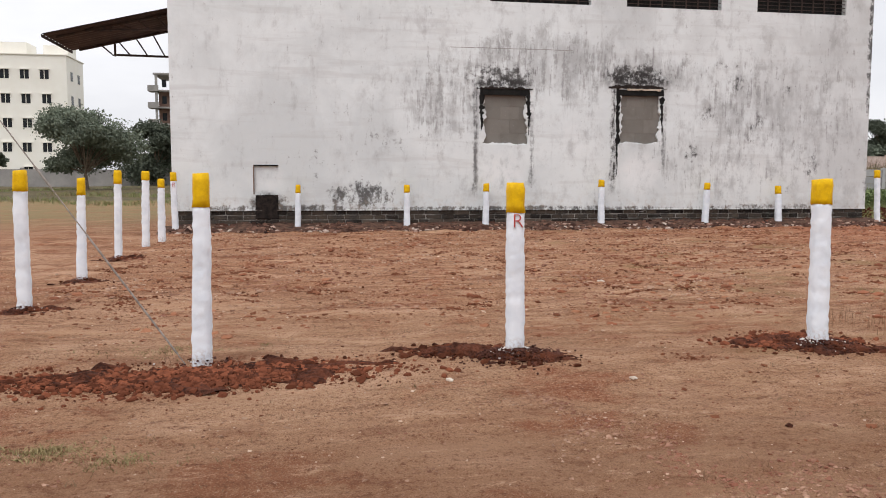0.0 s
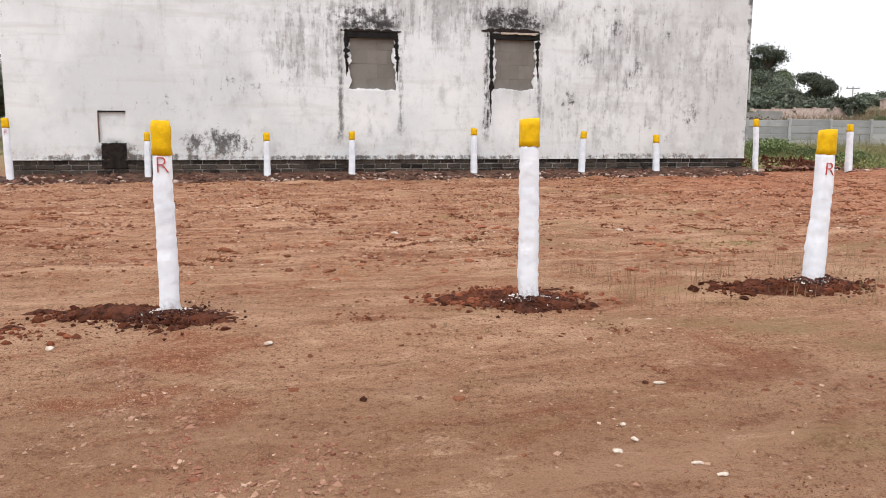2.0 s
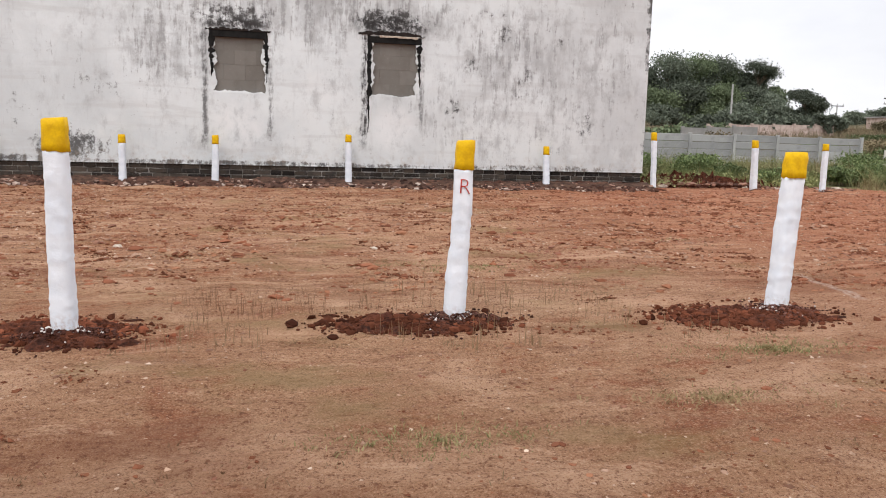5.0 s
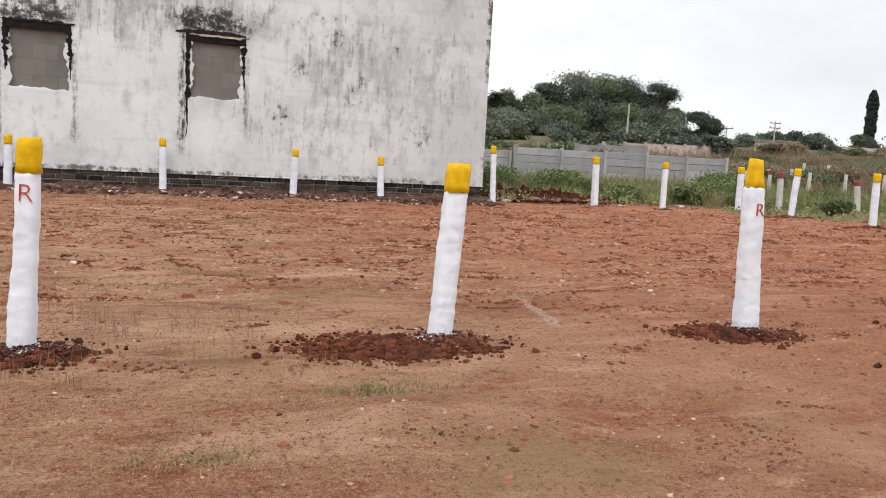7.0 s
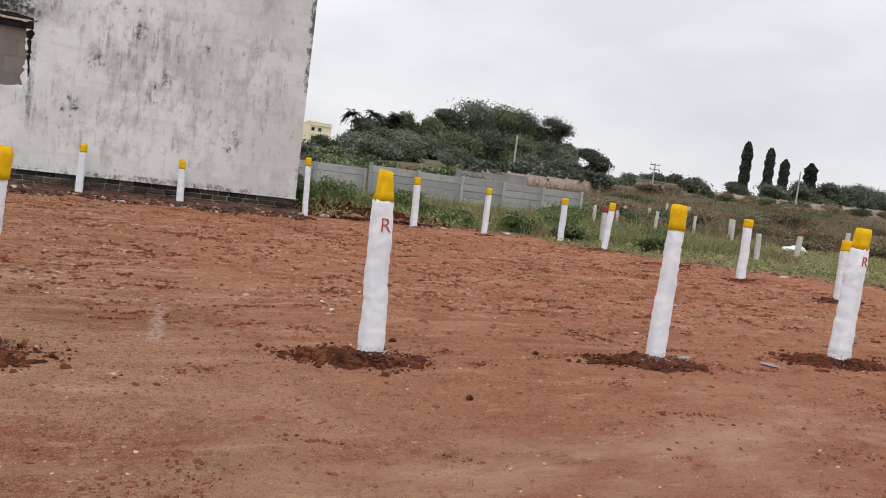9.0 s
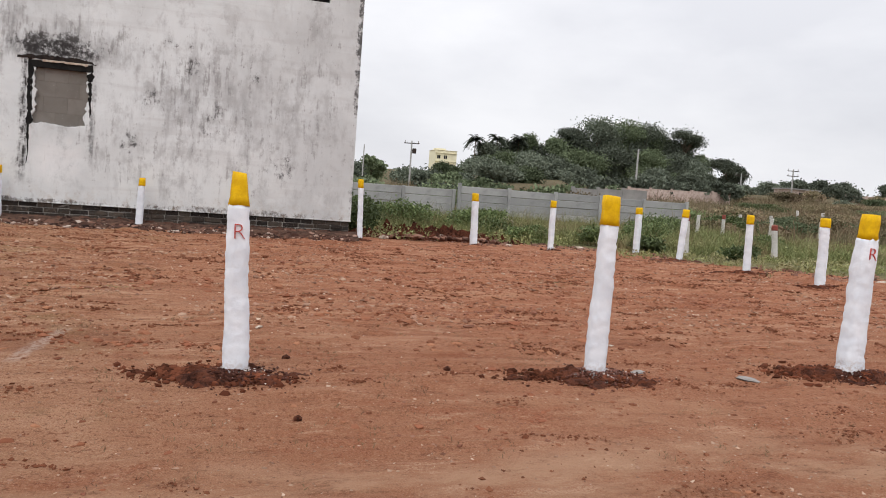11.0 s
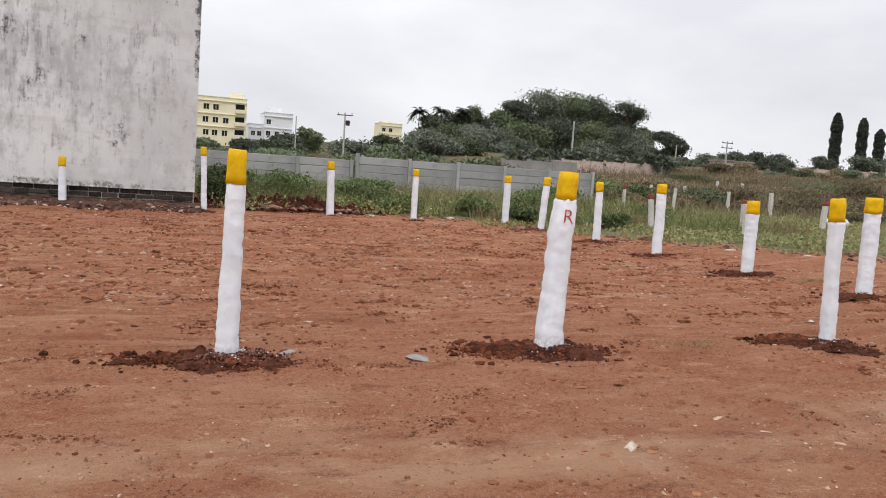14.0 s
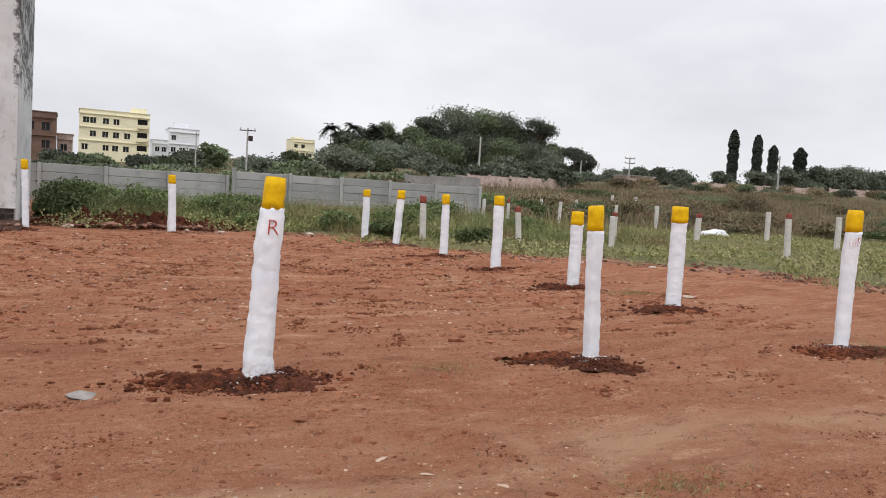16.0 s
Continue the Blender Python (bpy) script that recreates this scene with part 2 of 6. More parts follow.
def plaster_material():
    m = Nodes("weathered_limewash", 0.9)
    x, y, z = m.xyz()
    flat = m.stretch((1, 0.2, 1))
    drip = m.stretch((1.0, 0.2, 0.16))
    n0 = m.noise(0.4, 6, 0.62, flat, 0.3)
    n1 = m.noise(1.7, 9, 0.74, m.stretch((1.15, 0.2, 0.8)), 0.15)
    n2 = m.noise(6.5, 7, 0.75, flat)
    n3 = m.noise(3.2, 6, 0.7, drip)
    n4 = m.noise(9.0, 5, 0.7, drip)
    col = m.mix(m.step(n0, 0.35, 0.65), (0.75, 0.785, 0.795), (0.61, 0.64, 0.65))
    worn = m.step(x, -1.0, 5.0, 0.35, 1.0)
    col = m.mix(m.math("MULTIPLY", m.step(n1, 0.48, 0.66, 0, 0.5), worn), col, (0.42, 0.425, 0.43))
    col = m.mix(m.math("MULTIPLY", m.step(n3, 0.54, 0.74, 0, 0.4), worn), col, (0.44, 0.445, 0.45))
    # horizontal lifts of the plasterer's float, and a greyer eastern half
    lifts = m.noise(2.2, 5, 0.6, m.stretch((0.16, 0.2, 1.5), (2, 0, 5)), 0.2)
    col = m.mix(m.step(lifts, 0.52, 0.66, 0, 0.35), col, (0.50, 0.50, 0.50))
    col = m.mix(m.math("MULTIPLY", m.step(x, 5.0, 13.0, 0.0, 0.42), m.step(n0, 0.30, 0.60, 0.3, 1.0)), col, (0.47, 0.465, 0.46))
    col = m.mix(m.step(n2, 0.60, 0.8, 0, 0.4), col, (0.82, 0.81, 0.79))
    # warmer, slightly darker tone towards the bottom of the wall
    col = m.mix(m.math("MULTIPLY", m.step(z, 3.4, 0.8, 0.0, 0.22), m.step(n0, 0.62, 0.36, 0.35, 1.0)), col, (0.68, 0.635, 0.58))

    def blob(cx, cz, rx, rz, gain=1.0):
        dx = m.math("DIVIDE", m.math("SUBTRACT", x, cx), rx)
        dz = m.math("DIVIDE", m.math("SUBTRACT", z, cz), rz)
        r = m.math("ADD", m.math("MULTIPLY", dx, dx), m.math("MULTIPLY", dz, dz))
        return m.math("MULTIPLY", m.step(r, 1.0, 0.0), gain)

    def union(items):
        out = items[0]
        for i in items[1:]:
            out = m.math("MAXIMUM", out, i)
        return out

    # grey algae fields under the eaves, between the blind windows and to their sides
    field = union([blob(6.2, 4.5, 3.6, 1.1, 1.0), blob(9.2, 4.35, 2.2, 0.8, 0.9), blob(11.9, 3.4, 2.0, 1.5, 0.8), blob(3.6, 3.6, 1.6, 1.6, 0.8), blob(0.6, 3.4, 3.2, 1.6, 0.05), blob(12.8, 3.2, 3.6, 2.6, 0.55), blob(10.9, 2.0, 2.6, 1.4, 0.5), blob(14.6, 3.6, 1.0, 3.0, 0.55), blob(7.0, 4.0, 1.2, 1.0, 0.6)])
    fm = m.step(m.math("ADD", m.math("ADD", m.math("MULTIPLY", n1, 0.55), m.math("MULTIPLY", n3, 0.45)), m.math("MULTIPLY", field, 0.17)), 0.53, 0.70)
    col = m.mix(m.math("MULTIPLY", fm, 0.42), col, (0.30, 0.30, 0.305))
    # crisp flecks and short runs of algae inside those fields
    flecks = m.step(m.math("ADD", m.math("ADD", m.math("MULTIPLY", n4, 0.6), m.math("MULTIPLY", n2, 0.4)), m.math("MULTIPLY", field, 0.11)), 0.58, 0.68)
    col = m.mix(m.math("MULTIPLY", flecks, 0.6), col, (0.24, 0.235, 0.235))
    # black mould spots
    mould = union([blob(4.95, 4.15, 1.3, 0.50, 1.0), blob(8.7, 4.25, 1.35, 0.50, 1.0), blob(10.75, 3.2, 0.55, 0.42, 0.6), blob(11.3, 4.55, 0.7, 0.3, 0.45), blob(11.6, 4.1, 0.6, 0.3, 0.6), blob(12.2, 2.9, 0.42, 0.85, 0.55), blob(13.0, 4.1, 0.55, 0.45, 0.6),
                   blob(10.3, 2.2, 0.35, 0.4, 0.8), blob(1.4, 1.05, 1.3, 0.55, 1.0), blob(0.2, 1.9, 0.3, 0.7, 0.6), blob(15.62, 5.0, 0.17, 2.6, 1.0), blob(15.62, 1.3, 0.10, 0.9, 0.7), blob(-0.6, 0.74, 3.4, 0.16, 1.0), blob(-1.0, 0.85, 0.75, 0.5, 0.9), blob(5.5, 0.73, 8.0, 0.11, 1.0), blob(12.5, 0.74, 4.0, 0.14, 0.8), blob(2.3, 2.5, 1.3, 0.5, 0.5), blob(13.9, 1.9, 0.5, 0.5, 0.6)])
    rag = m.math("ADD", m.math("MULTIPLY", n2, 0.45), m.math("ADD", m.math("MULTIPLY", n1, 0.35), m.math("MULTIPLY", n4, 0.2)))
    mm = m.step(m.math("ADD", rag, m.math("MULTIPLY", mould, 0.17)), 0.60, 0.70)
    col = m.mix(m.math("MULTIPLY", mm, 0.9), col, (0.06, 0.057, 0.056))
    core = union([blob(4.95, 3.98, 0.95, 0.20, 0.9), blob(8.72, 4.16, 1.2, 0.36, 1.0), blob(-1.04, 0.80, 0.52, 0.46, 1.0)])
    col = m.mix(m.math("MULTIPLY", core, m.step(n2, 0.34, 0.54, 0, 0.95)), col, (0.03, 0.028, 0.028))
    spots = m.math("MULTIPLY", m.step(n2, 0.62, 0.72), m.step(n0, 0.42, 0.6, 0.25, 0.9))
    col = m.mix(spots, col, (0.22, 0.21, 0.21))

    # drip lines that run down from the window heads
    def drip_line(cx, w, z0, z1, gain):
        wob = m.math("ADD", m.math("SUBTRACT", x, cx), m.math("MULTIPLY", m.math("SUBTRACT", n1, 0.5), 0.36))
        a = m.step(m.math("ABSOLUTE", wob), w, w * 0.3)
        b = m.math("MULTIPLY", m.step(z, z0, z0 + 0.5), m.step(z, z1 + 0.05, z1 - 0.1))
        return m.math("MULTIPLY", m.math("MULTIPLY", a, b), gain)

    lines = union([drip_line(8.06, 0.12, 1.0, 4.0, 1.0), drip_line(9.50, 0.08, 1.5, 3.6, 0.6), drip_line(4.30, 0.09, 0.9, 3.8, 0.8), drip_line(5.80, 0.09, 1.2, 3.6, 0.75)])
    lines = m.math("MULTIPLY", lines, m.step(m.math("ADD", m.math("MULTIPLY", n4, 0.5), m.math("MULTIPLY", n2, 0.5)), 0.42, 0.58, 0.0, 1.0), clamp=True)
    col = m.mix(lines, col, (0.06, 0.056, 0.055))
    # rust-brown splash above the plinth, scars of clean patching
    splash = m.math("MULTIPLY", m.step(z, 1.25, 0.7), m.step(n2, 0.45, 0.7, 0, 0.45))
    col = m.mix(splash, col, (0.42, 0.33, 0.25))
    patch = union([blob(5.05, 1.6, 0.75, 0.75, 1.0), blob(8.8, 1.7, 0.72, 0.7, 1.0), blob(-1.0, 1.5, 0.5, 0.4, 0.6), blob(7.0, 2.6, 0.7, 0.5, 0.5)])
    col = m.mix(m.math("MULTIPLY", patch, m.step(n1, 0.62, 0.40, 0, 0.7)), col, (0.80, 0.80, 0.80))
    m.color(col)
    m.bump(m.math("ADD", m.math("MULTIPLY", n1, 0.7), m.math("MULTIPLY", n2, 0.4)), 0.5, 0.025)
    return m.mat


def lime_post_material():
    m = Nodes("whitewashed_granite", 0.85)
    n1, n2, n3 = m.noise(7, 3, 0.45), m.noise(38, 5, 0.65), m.noise(3, 3)
    x, y, z = m.xyz()
    col = m.mix(m.step(n1, 0.35, 0.7), (0.81, 0.84, 0.885), (0.70, 0.735, 0.79))
    col = m.mix(m.step(n2, 0.66, 0.8, 0, 0.5), col, (0.55, 0.55, 0.57))
    dirt = m.math("MULTIPLY", m.step(z, 0.16, 0.0), m.step(n2, 0.42, 0.62, 0, 0.6))
    col = m.mix(dirt, col, (0.40, 0.26, 0.18))
    m.color(col)
    m.bump(m.math("ADD", m.math("MULTIPLY", m.cells(15), 0.35), m.math("MULTIPLY", n2, 0.3)), 0.5, 0.025)
    return m.mat


def masonry_material():
    m = Nodes("mouldy_stone", 0.92)
    r = m.each()
    n1, n2 = m.noise(4, 5, 0.65), m.noise(22, 4, 0.65)
    col = m.mix(r, (0.014, 0.011, 0.010), (0.10, 0.078, 0.062))
    col = m.mix(m.step(n1, 0.45, 0.68, 0, 0.8), col, (0.04, 0.037, 0.035))
    col = m.mix(m.step(n2, 0.57, 0.72, 0, 0.45), col, (0.30, 0.25, 0.21))
    m.color(col)
    m.bump(m.math("ADD", n1, m.math("MULTIPLY", n2, 0.5)), 0.8, 0.015)
    return m.mat


def concrete_material():
    m = Nodes("precast_concrete", 0.88)
    r = m.each()
    n1, n2 = m.noise(1.6, 6, 0.65, m.stretch((1, 1, 0.5))), m.noise(18, 4, 0.6)
    col = m.mix(r, (0.31, 0.31, 0.305), (0.43, 0.425, 0.415))
    col = m.mix(m.step(n1, 0.45, 0.7, 0, 0.6), col, (0.22, 0.22, 0.22))
    col = m.mix(m.step(n2, 0.56, 0.75, 0, 0.3), col, (0.50, 0.50, 0.49))
    m.color(col)
    m.bump(n2, 0.3, 0.01)
    return m.mat


def block_material():
    m = Nodes("cement_block_infill", 0.9)
    r = m.each()
    n1, n2 = m.noise(3, 5, 0.6), m.noise(24, 4, 0.65)
    col = m.mix(r, (0.175, 0.163, 0.146), (0.215, 0.20, 0.18))
    col = m.mix(m.step(n1, 0.45, 0.7, 0, 0.5), col, (0.15, 0.135, 0.12))
    col = m.mix(m.step(n2, 0.6, 0.76, 0, 0.4), col, (0.40, 0.38, 0.35))
    m.color(col)
    m.bump(n2, 0.4, 0.01)
    return m.mat


EARTH = soil_material()
PLASTER = plaster_material()
LIME = lime_post_material()
MASONRY = masonry_material()
CONCRETE = concrete_material()
BLOCK = block_material()
YELLOW = plain("yellow_enamel", (0.80, 0.50, 0.004), (0.62, 0.35, 0.006), 14, 0.6, bump=0.5, dist=0.01, fine=60)
MAROON = plain("faded_maroon_paint", (0.20, 0.045, 0.035), (0.30, 0.09, 0.07), 14, 0.8)
RED_PAINT = plain("red_paint", (0.42, 0.035, 0.03), (0.50, 0.08, 0.06), 30, 0.7)
STUB = plain("dusty_limewash", (0.62, 0.60, 0.57), (0.48, 0.45, 0.42), 8, 0.9)
DARK_SOIL = plain("moist_dug_earth", (0.030, 0.0105, 0.0065), (0.145, 0.048, 0.026), 9, 0.95, bump=1.0, dist=0.07, fine=36)
CLOD = tones("earth_clods", (0.035, 0.012, 0.007), (0.21, 0.070, 0.037), (0.10, 0.033, 0.018), 0.95, 0.05)
GRAVEL = tones("maroon_chips", (0.022, 0.009, 0.007), (0.22, 0.105, 0.08), (0.075, 0.029, 0.021), 0.95, 0.05)
CRUST = tones("broken_crust", (0.085, 0.029, 0.015), (0.25, 0.10, 0.055), (0.17, 0.06, 0.032), 0.95, 0.05, varied=False)
LIME_GRIT = plain("lime_grit", (0.74, 0.71, 0.68), (0.56, 0.50, 0.46), 16, 0.9)
PALE_GRIT = tones("pale_grit", (0.34, 0.20, 0.13), (0.66, 0.50, 0.39), (0.50, 0.33, 0.23), 0.9, 0.1, varied=False)
LUMP = tones("soil_lumps", (0.14, 0.048, 0.026), (0.36, 0.165, 0.092), (0.27, 0.10, 0.055), 0.95, 0.1, varied=False)
PEBBLE = tones("loose_pebbles", (0.14, 0.055, 0.032), (0.47, 0.31, 0.215), (0.24, 0.09, 0.055), 0.9, varied=False)
BRICKBAT = tones("brick_and_stone_rubble", (0.035, 0.016, 0.012), (0.32, 0.17, 0.12), (0.10, 0.042, 0.028), 0.92)
RUBBLE_BITS = tones("plaster_and_brick_bits", (0.20, 0.075, 0.045), (0.62, 0.55, 0.48), (0.36, 0.20, 0.14), 0.92, 0.1, varied=False)
PALE_STONE = plain("pale_stone", (0.60, 0.53, 0.45), (0.38, 0.28, 0.21), 16, 0.85)
BRICK_STONE = plain("reddish_stone", (0.26, 0.12, 0.075), (0.40, 0.23, 0.155), 14, 0.9)
FLAKE = plain("pinkish_flake_stone", (0.50, 0.38, 0.30), (0.40, 0.26, 0.18), 14, 0.9)
GREY_STONE = plain("grey_slab_stone", (0.34, 0.31, 0.29), (0.22, 0.20, 0.185), 10, 0.85)
STRAW = tones("dry_stalks", (0.26, 0.165, 0.09), (0.36, 0.25, 0.14), (0.25, 0.12, 0.07), 0.9)
GRASS = tones("green_grass", (0.15, 0.175, 0.06), (0.36, 0.355, 0.155), (0.31, 0.265, 0.14), 0.7, varied=False)
TALL_GRASS = tones("tall_mixed_grass", (0.11, 0.145, 0.045), (0.26, 0.275, 0.12), (0.25, 0.175, 0.10), 0.75, varied=False)
TURF = tones("dry_turf", (0.15, 0.145, 0.055), (0.36, 0.29, 0.145), (0.30, 0.21, 0.11), 0.85, varied=False)
WEED = tones("weed_leaves", (0.065, 0.095, 0.036), (0.19, 0.24, 0.095), (0.13, 0.16, 0.065), 0.6)
SCRUB = tones("brown_scrub", (0.11, 0.10, 0.058), (0.28, 0.23, 0.135), (0.23, 0.155, 0.105), 0.8)
# tree leaf tones raised and greyed: distance haze is put into the colour
LEAF = tones("hazy_tree_leaves", (0.105, 0.124, 0.094), (0.165, 0.186, 0.138), (0.14, 0.16, 0.118), 0.8, 0.08)
LEAF_LIGHT = tones("tree_leaves", (0.105, 0.132, 0.076), (0.175, 0.212, 0.12), (0.145, 0.178, 0.10), 0.8, 0.08)
NEEDLE = tones("mast_tree_leaves", (0.026, 0.034, 0.028), (0.065, 0.078, 0.058), (0.042, 0.052, 0.040), 0.65)
BARK = plain("bark", (0.10, 0.075, 0.055), (0.20, 0.16, 0.12), 5, 0.95, bump=0.8, dist=0.03)
STEEL = plain("rusty_dark_steel", (0.035, 0.030, 0.03), (0.075, 0.05, 0.04), 8, 0.7, 0.3)
SHEET = plain("brown_roof_sheet", (0.04, 0.028, 0.026), (0.075, 0.05, 0.045), 2, 0.7, 0.1)
POLE = plain("pole_concrete", (0.46, 0.45, 0.43), (0.34, 0.33, 0.32), 3, 0.9)
WIRE = plain("grey_wire", (0.20, 0.165, 0.14), (0.36, 0.32, 0.29), 20, 0.7)
SOOT = plain("soot_black", (0.008, 0.007, 0.007), (0.034, 0.025, 0.021), 9, 0.95)
# near-black; also puts the shade of openings and recesses into colour
NEAR_BLACK = plain("near_black", (0.008, 0.008, 0.008), (0.02, 0.019, 0.018), 7, 0.95)
CREAM = plain("cream_render", (0.80, 0.77, 0.69), (0.85, 0.83, 0.76), 0.5, 0.9)
PALE_YELLOW = plain("pale_yellow_render", (0.78, 0.72, 0.51), (0.83, 0.78, 0.58), 0.5, 0.9)
WHITE_RENDER = plain("white_render", (0.72, 0.74, 0.78), (0.80, 0.81, 0.83), 0.5, 0.9)
GREY_RENDER = plain("bare_concrete_render", (0.24, 0.23, 0.22), (0.36, 0.34, 0.32), 0.7, 0.9)
BROWN_WALL = plain("bare_brown_brick", (0.14, 0.085, 0.065), (0.20, 0.13, 0.10), 0.8, 0.9)
BLUE = plain("blue_sheet", (0.06, 0.16, 0.42), (0.10, 0.22, 0.50), 1, 0.6)
PINK_WALL = plain("worn_brick_render", (0.34, 0.24, 0.20), (0.62, 0.50, 0.44), 1.6, 0.9)
MORTAR = plain("old_mortar", (0.03, 0.027, 0.024), (0.46, 0.43, 0.39), 1.6, 0.95)
BANK = plain("dark_rubble_earth", (0.035, 0.020, 0.015), (0.15, 0.085, 0.06), 6, 0.95, bump=1.0, dist=0.06, fine=22)
SACK = plain("white_plastic_sheet", (0.78, 0.79, 0.80), (0.66, 0.67, 0.70), 4, 0.5)
PANE = Nodes("window_glass", 0.1).color((0.02, 0.022, 0.025)).mat


# ---- mesh helpers ----
def part(name, data, material, parent=None, label=""):
    """Links a bmesh or mesh as one object, under a thing if given."""
    if isinstance(data, bmesh.types.BMesh):
        me = bpy.data.meshes.new(name)
        data.to_mesh(me)
        data.free()
    else:
        me = data
    if material and not me.materials:
        me.materials.append(material)
    ob = new(name, me)
    if parent:
        ob.parent = parent
    if label:
        ob["label"] = label
    return ob


def thing(name, place, label, category, group="", kind="", rz=0.0):
    ob = new(name)
    ob.matrix_basis = pose(*place, 0, 0, rz)
    return tagged(ob, label, category, group, kind)


def arrays(name, verts, faces):
    me = bpy.data.meshes.new(name)
    me.from_pydata(np.asarray(verts).tolist(), [], np.asarray(faces).tolist())
    me.update()
    return me


def box(bm, lo, hi):
    """Adds an axis-aligned box to bm."""
    x0, y0, z0 = lo
    x1, y1, z1 = hi
    v = [bm.verts.new(p) for p in ((x0, y0, z0), (x1, y0, z0), (x1, y1, z0), (x0, y1, z0), (x0, y0, z1), (x1, y0, z1), (x1, y1, z1), (x0, y1, z1))]
    for f in ((0, 3, 2, 1), (4, 5, 6, 7), (0, 1, 5, 4), (1, 2, 6, 5), (2, 3, 7, 6), (3, 0, 4, 7)):
        bm.faces.new([v[i] for i in f])
    return v


def boxes(*pairs):
    bm = bmesh.new()
    for lo, hi in pairs:
        box(bm, lo, hi)
    return bm


def soft_box(lo, hi, bevel=0.01, jitter=0.0, rng=None):
    bm = bmesh.new()
    box(bm, lo, hi)
    bmesh.ops.bevel(bm, geom=bm.edges[:], offset=bevel, segments=1, affect="EDGES")
    if jitter:
        for v in bm.verts:
            v.co += Vector([rng.uniform(-jitter, jitter) for _ in range(3)])
    return bm


def tube(bm, pts, radii, sides=6):
    """A tapered tube along pts."""
    rings = []
    for i, p in enumerate(pts):
        p = Vector(p)
        d = (Vector(pts[min(i + 1, len(pts) - 1)]) - Vector(pts[max(i - 1, 0)])).normalized()
        a = d.orthogonal().normalized() if abs(d.z) < 0.95 else Vector((1, 0, 0))
        b = d.cross(a).normalized()
        a = b.cross(d).normalized()
        rings.append([bm.verts.new(p + (a * math.cos(k * 2 * math.pi / sides) + b * math.sin(k * 2 * math.pi / sides)) * radii[i]) for k in range(sides)])
    for r0, r1 in zip(rings, rings[1:]):
        for k in range(sides):
            bm.faces.new((r0[k], r0[(k + 1) % sides], r1[(k + 1) % sides], r1[k]))
    bm.faces.new(rings[0][::-1])
    bm.faces.new(rings[-1])


def ground_z(x, y):
    """Height of the open ground at a place."""
    q = 0.0009 * max(0.0, min(x, 30.0) - 12.0) ** 2 * min(1.0, max(0.0, (22.0 - y) / 14.0))
    z = 0.015 * (max(-6.0, min(y, 38.0)) - 6.0) + 0.0035 * (max(-12.0, min(x, 30.0)) - 8.0) + q
    if y > 38:
        s = min(1.0, max(0.0, (x + 12.0) / 28.0))
        far = min(y, 260.0) - 38.0
        e = min(1.0, max(0.0, (x - 48.0) / 20.0))
        z += far * (0.02 + 0.012 * s * s * (3 - 2 * s) + 0.013 * e * e * (3 - 2 * e))
        z += 0.025 * max(0.0, min(x, 260.0) - 45.0) * min(1.0, far / 60.0)
    return z


def relief(x, y):
    """Small unevenness of the near ground."""
    z = 0.030 * noise.noise(Vector((x * 0.9, y * 0.9, 0.0))) + 0.018 * noise.noise(Vector((x * 2.6, y * 3.6, 4.0))) + 0.012 * noise.noise(Vector((x * 6.5, y * 6.5, 9.0)))
    z += 0.014 * max(-0.2, noise.noise(Vector((x * 4.0, y * 7.5, 17.0))))
    if 7 < y < 20:
        z += (0.075 * max(0.0, noise.noise(Vector((x * 1.3, y * 4.5, 7.0)))) + 0.035 * max(0.0, noise.noise(Vector((x * 2.6, y * 6.5, 27.0))))) * min(1, (y - 7) / 3)
    return z


def surface_z(x, y):
    return ground_z(x, y) + (relief(x, y) if -6 < x < 40 and -4 < y < 40 else 0.0)


def weedy(x, y):
    """How far inside the weed-grown land a place lies."""
    d1 = min((x - 24.0) * 0.66 + (y - 17.2) * 0.75, x - 23.6)
    return max(max(d1, x - 29.0), min(y - 21.6, x - 15.9), y - 29.0)


ICO = bmesh.new()
bmesh.ops.create_icosphere(ICO, subdivisions=1, radius=1.0)
ICO_V = np.array([v.co[:] for v in ICO.verts])
ICO_F = np.array([[v.index for v in f.verts] for f in ICO.faces])
ICO.free()


OCTA_V = np.array([(1, 0, 0), (0, 1, 0), (-1, 0, 0), (0, -1, 0), (0, 0, 1), (0, 0, -1)], float)
OCTA_F = np.array([(0, 1, 4), (1, 2, 4), (2, 3, 4), (3, 0, 4), (1, 0, 5), (2, 1, 5), (3, 2, 5), (0, 3, 5)])
GRAIN = (OCTA_V, OCTA_F)


def turns(rng, n):
    """n random rotation matrices."""
    q = rng.normal(size=(n, 4))
    q /= np.linalg.norm(q, axis=1)[:, None]
    w, x, y, z = q.T
    return np.stack([np.stack([1 - 2 * (y * y + z * z), 2 * (x * y - z * w), 2 * (x * z + y * w)], -1),
                     np.stack([2 * (x * y + z * w), 1 - 2 * (x * x + z * z), 2 * (y * z - x * w)], -1),
                     np.stack([2 * (x * z - y * w), 2 * (y * z + x * w), 1 - 2 * (x * x + y * y)], -1)], 1)


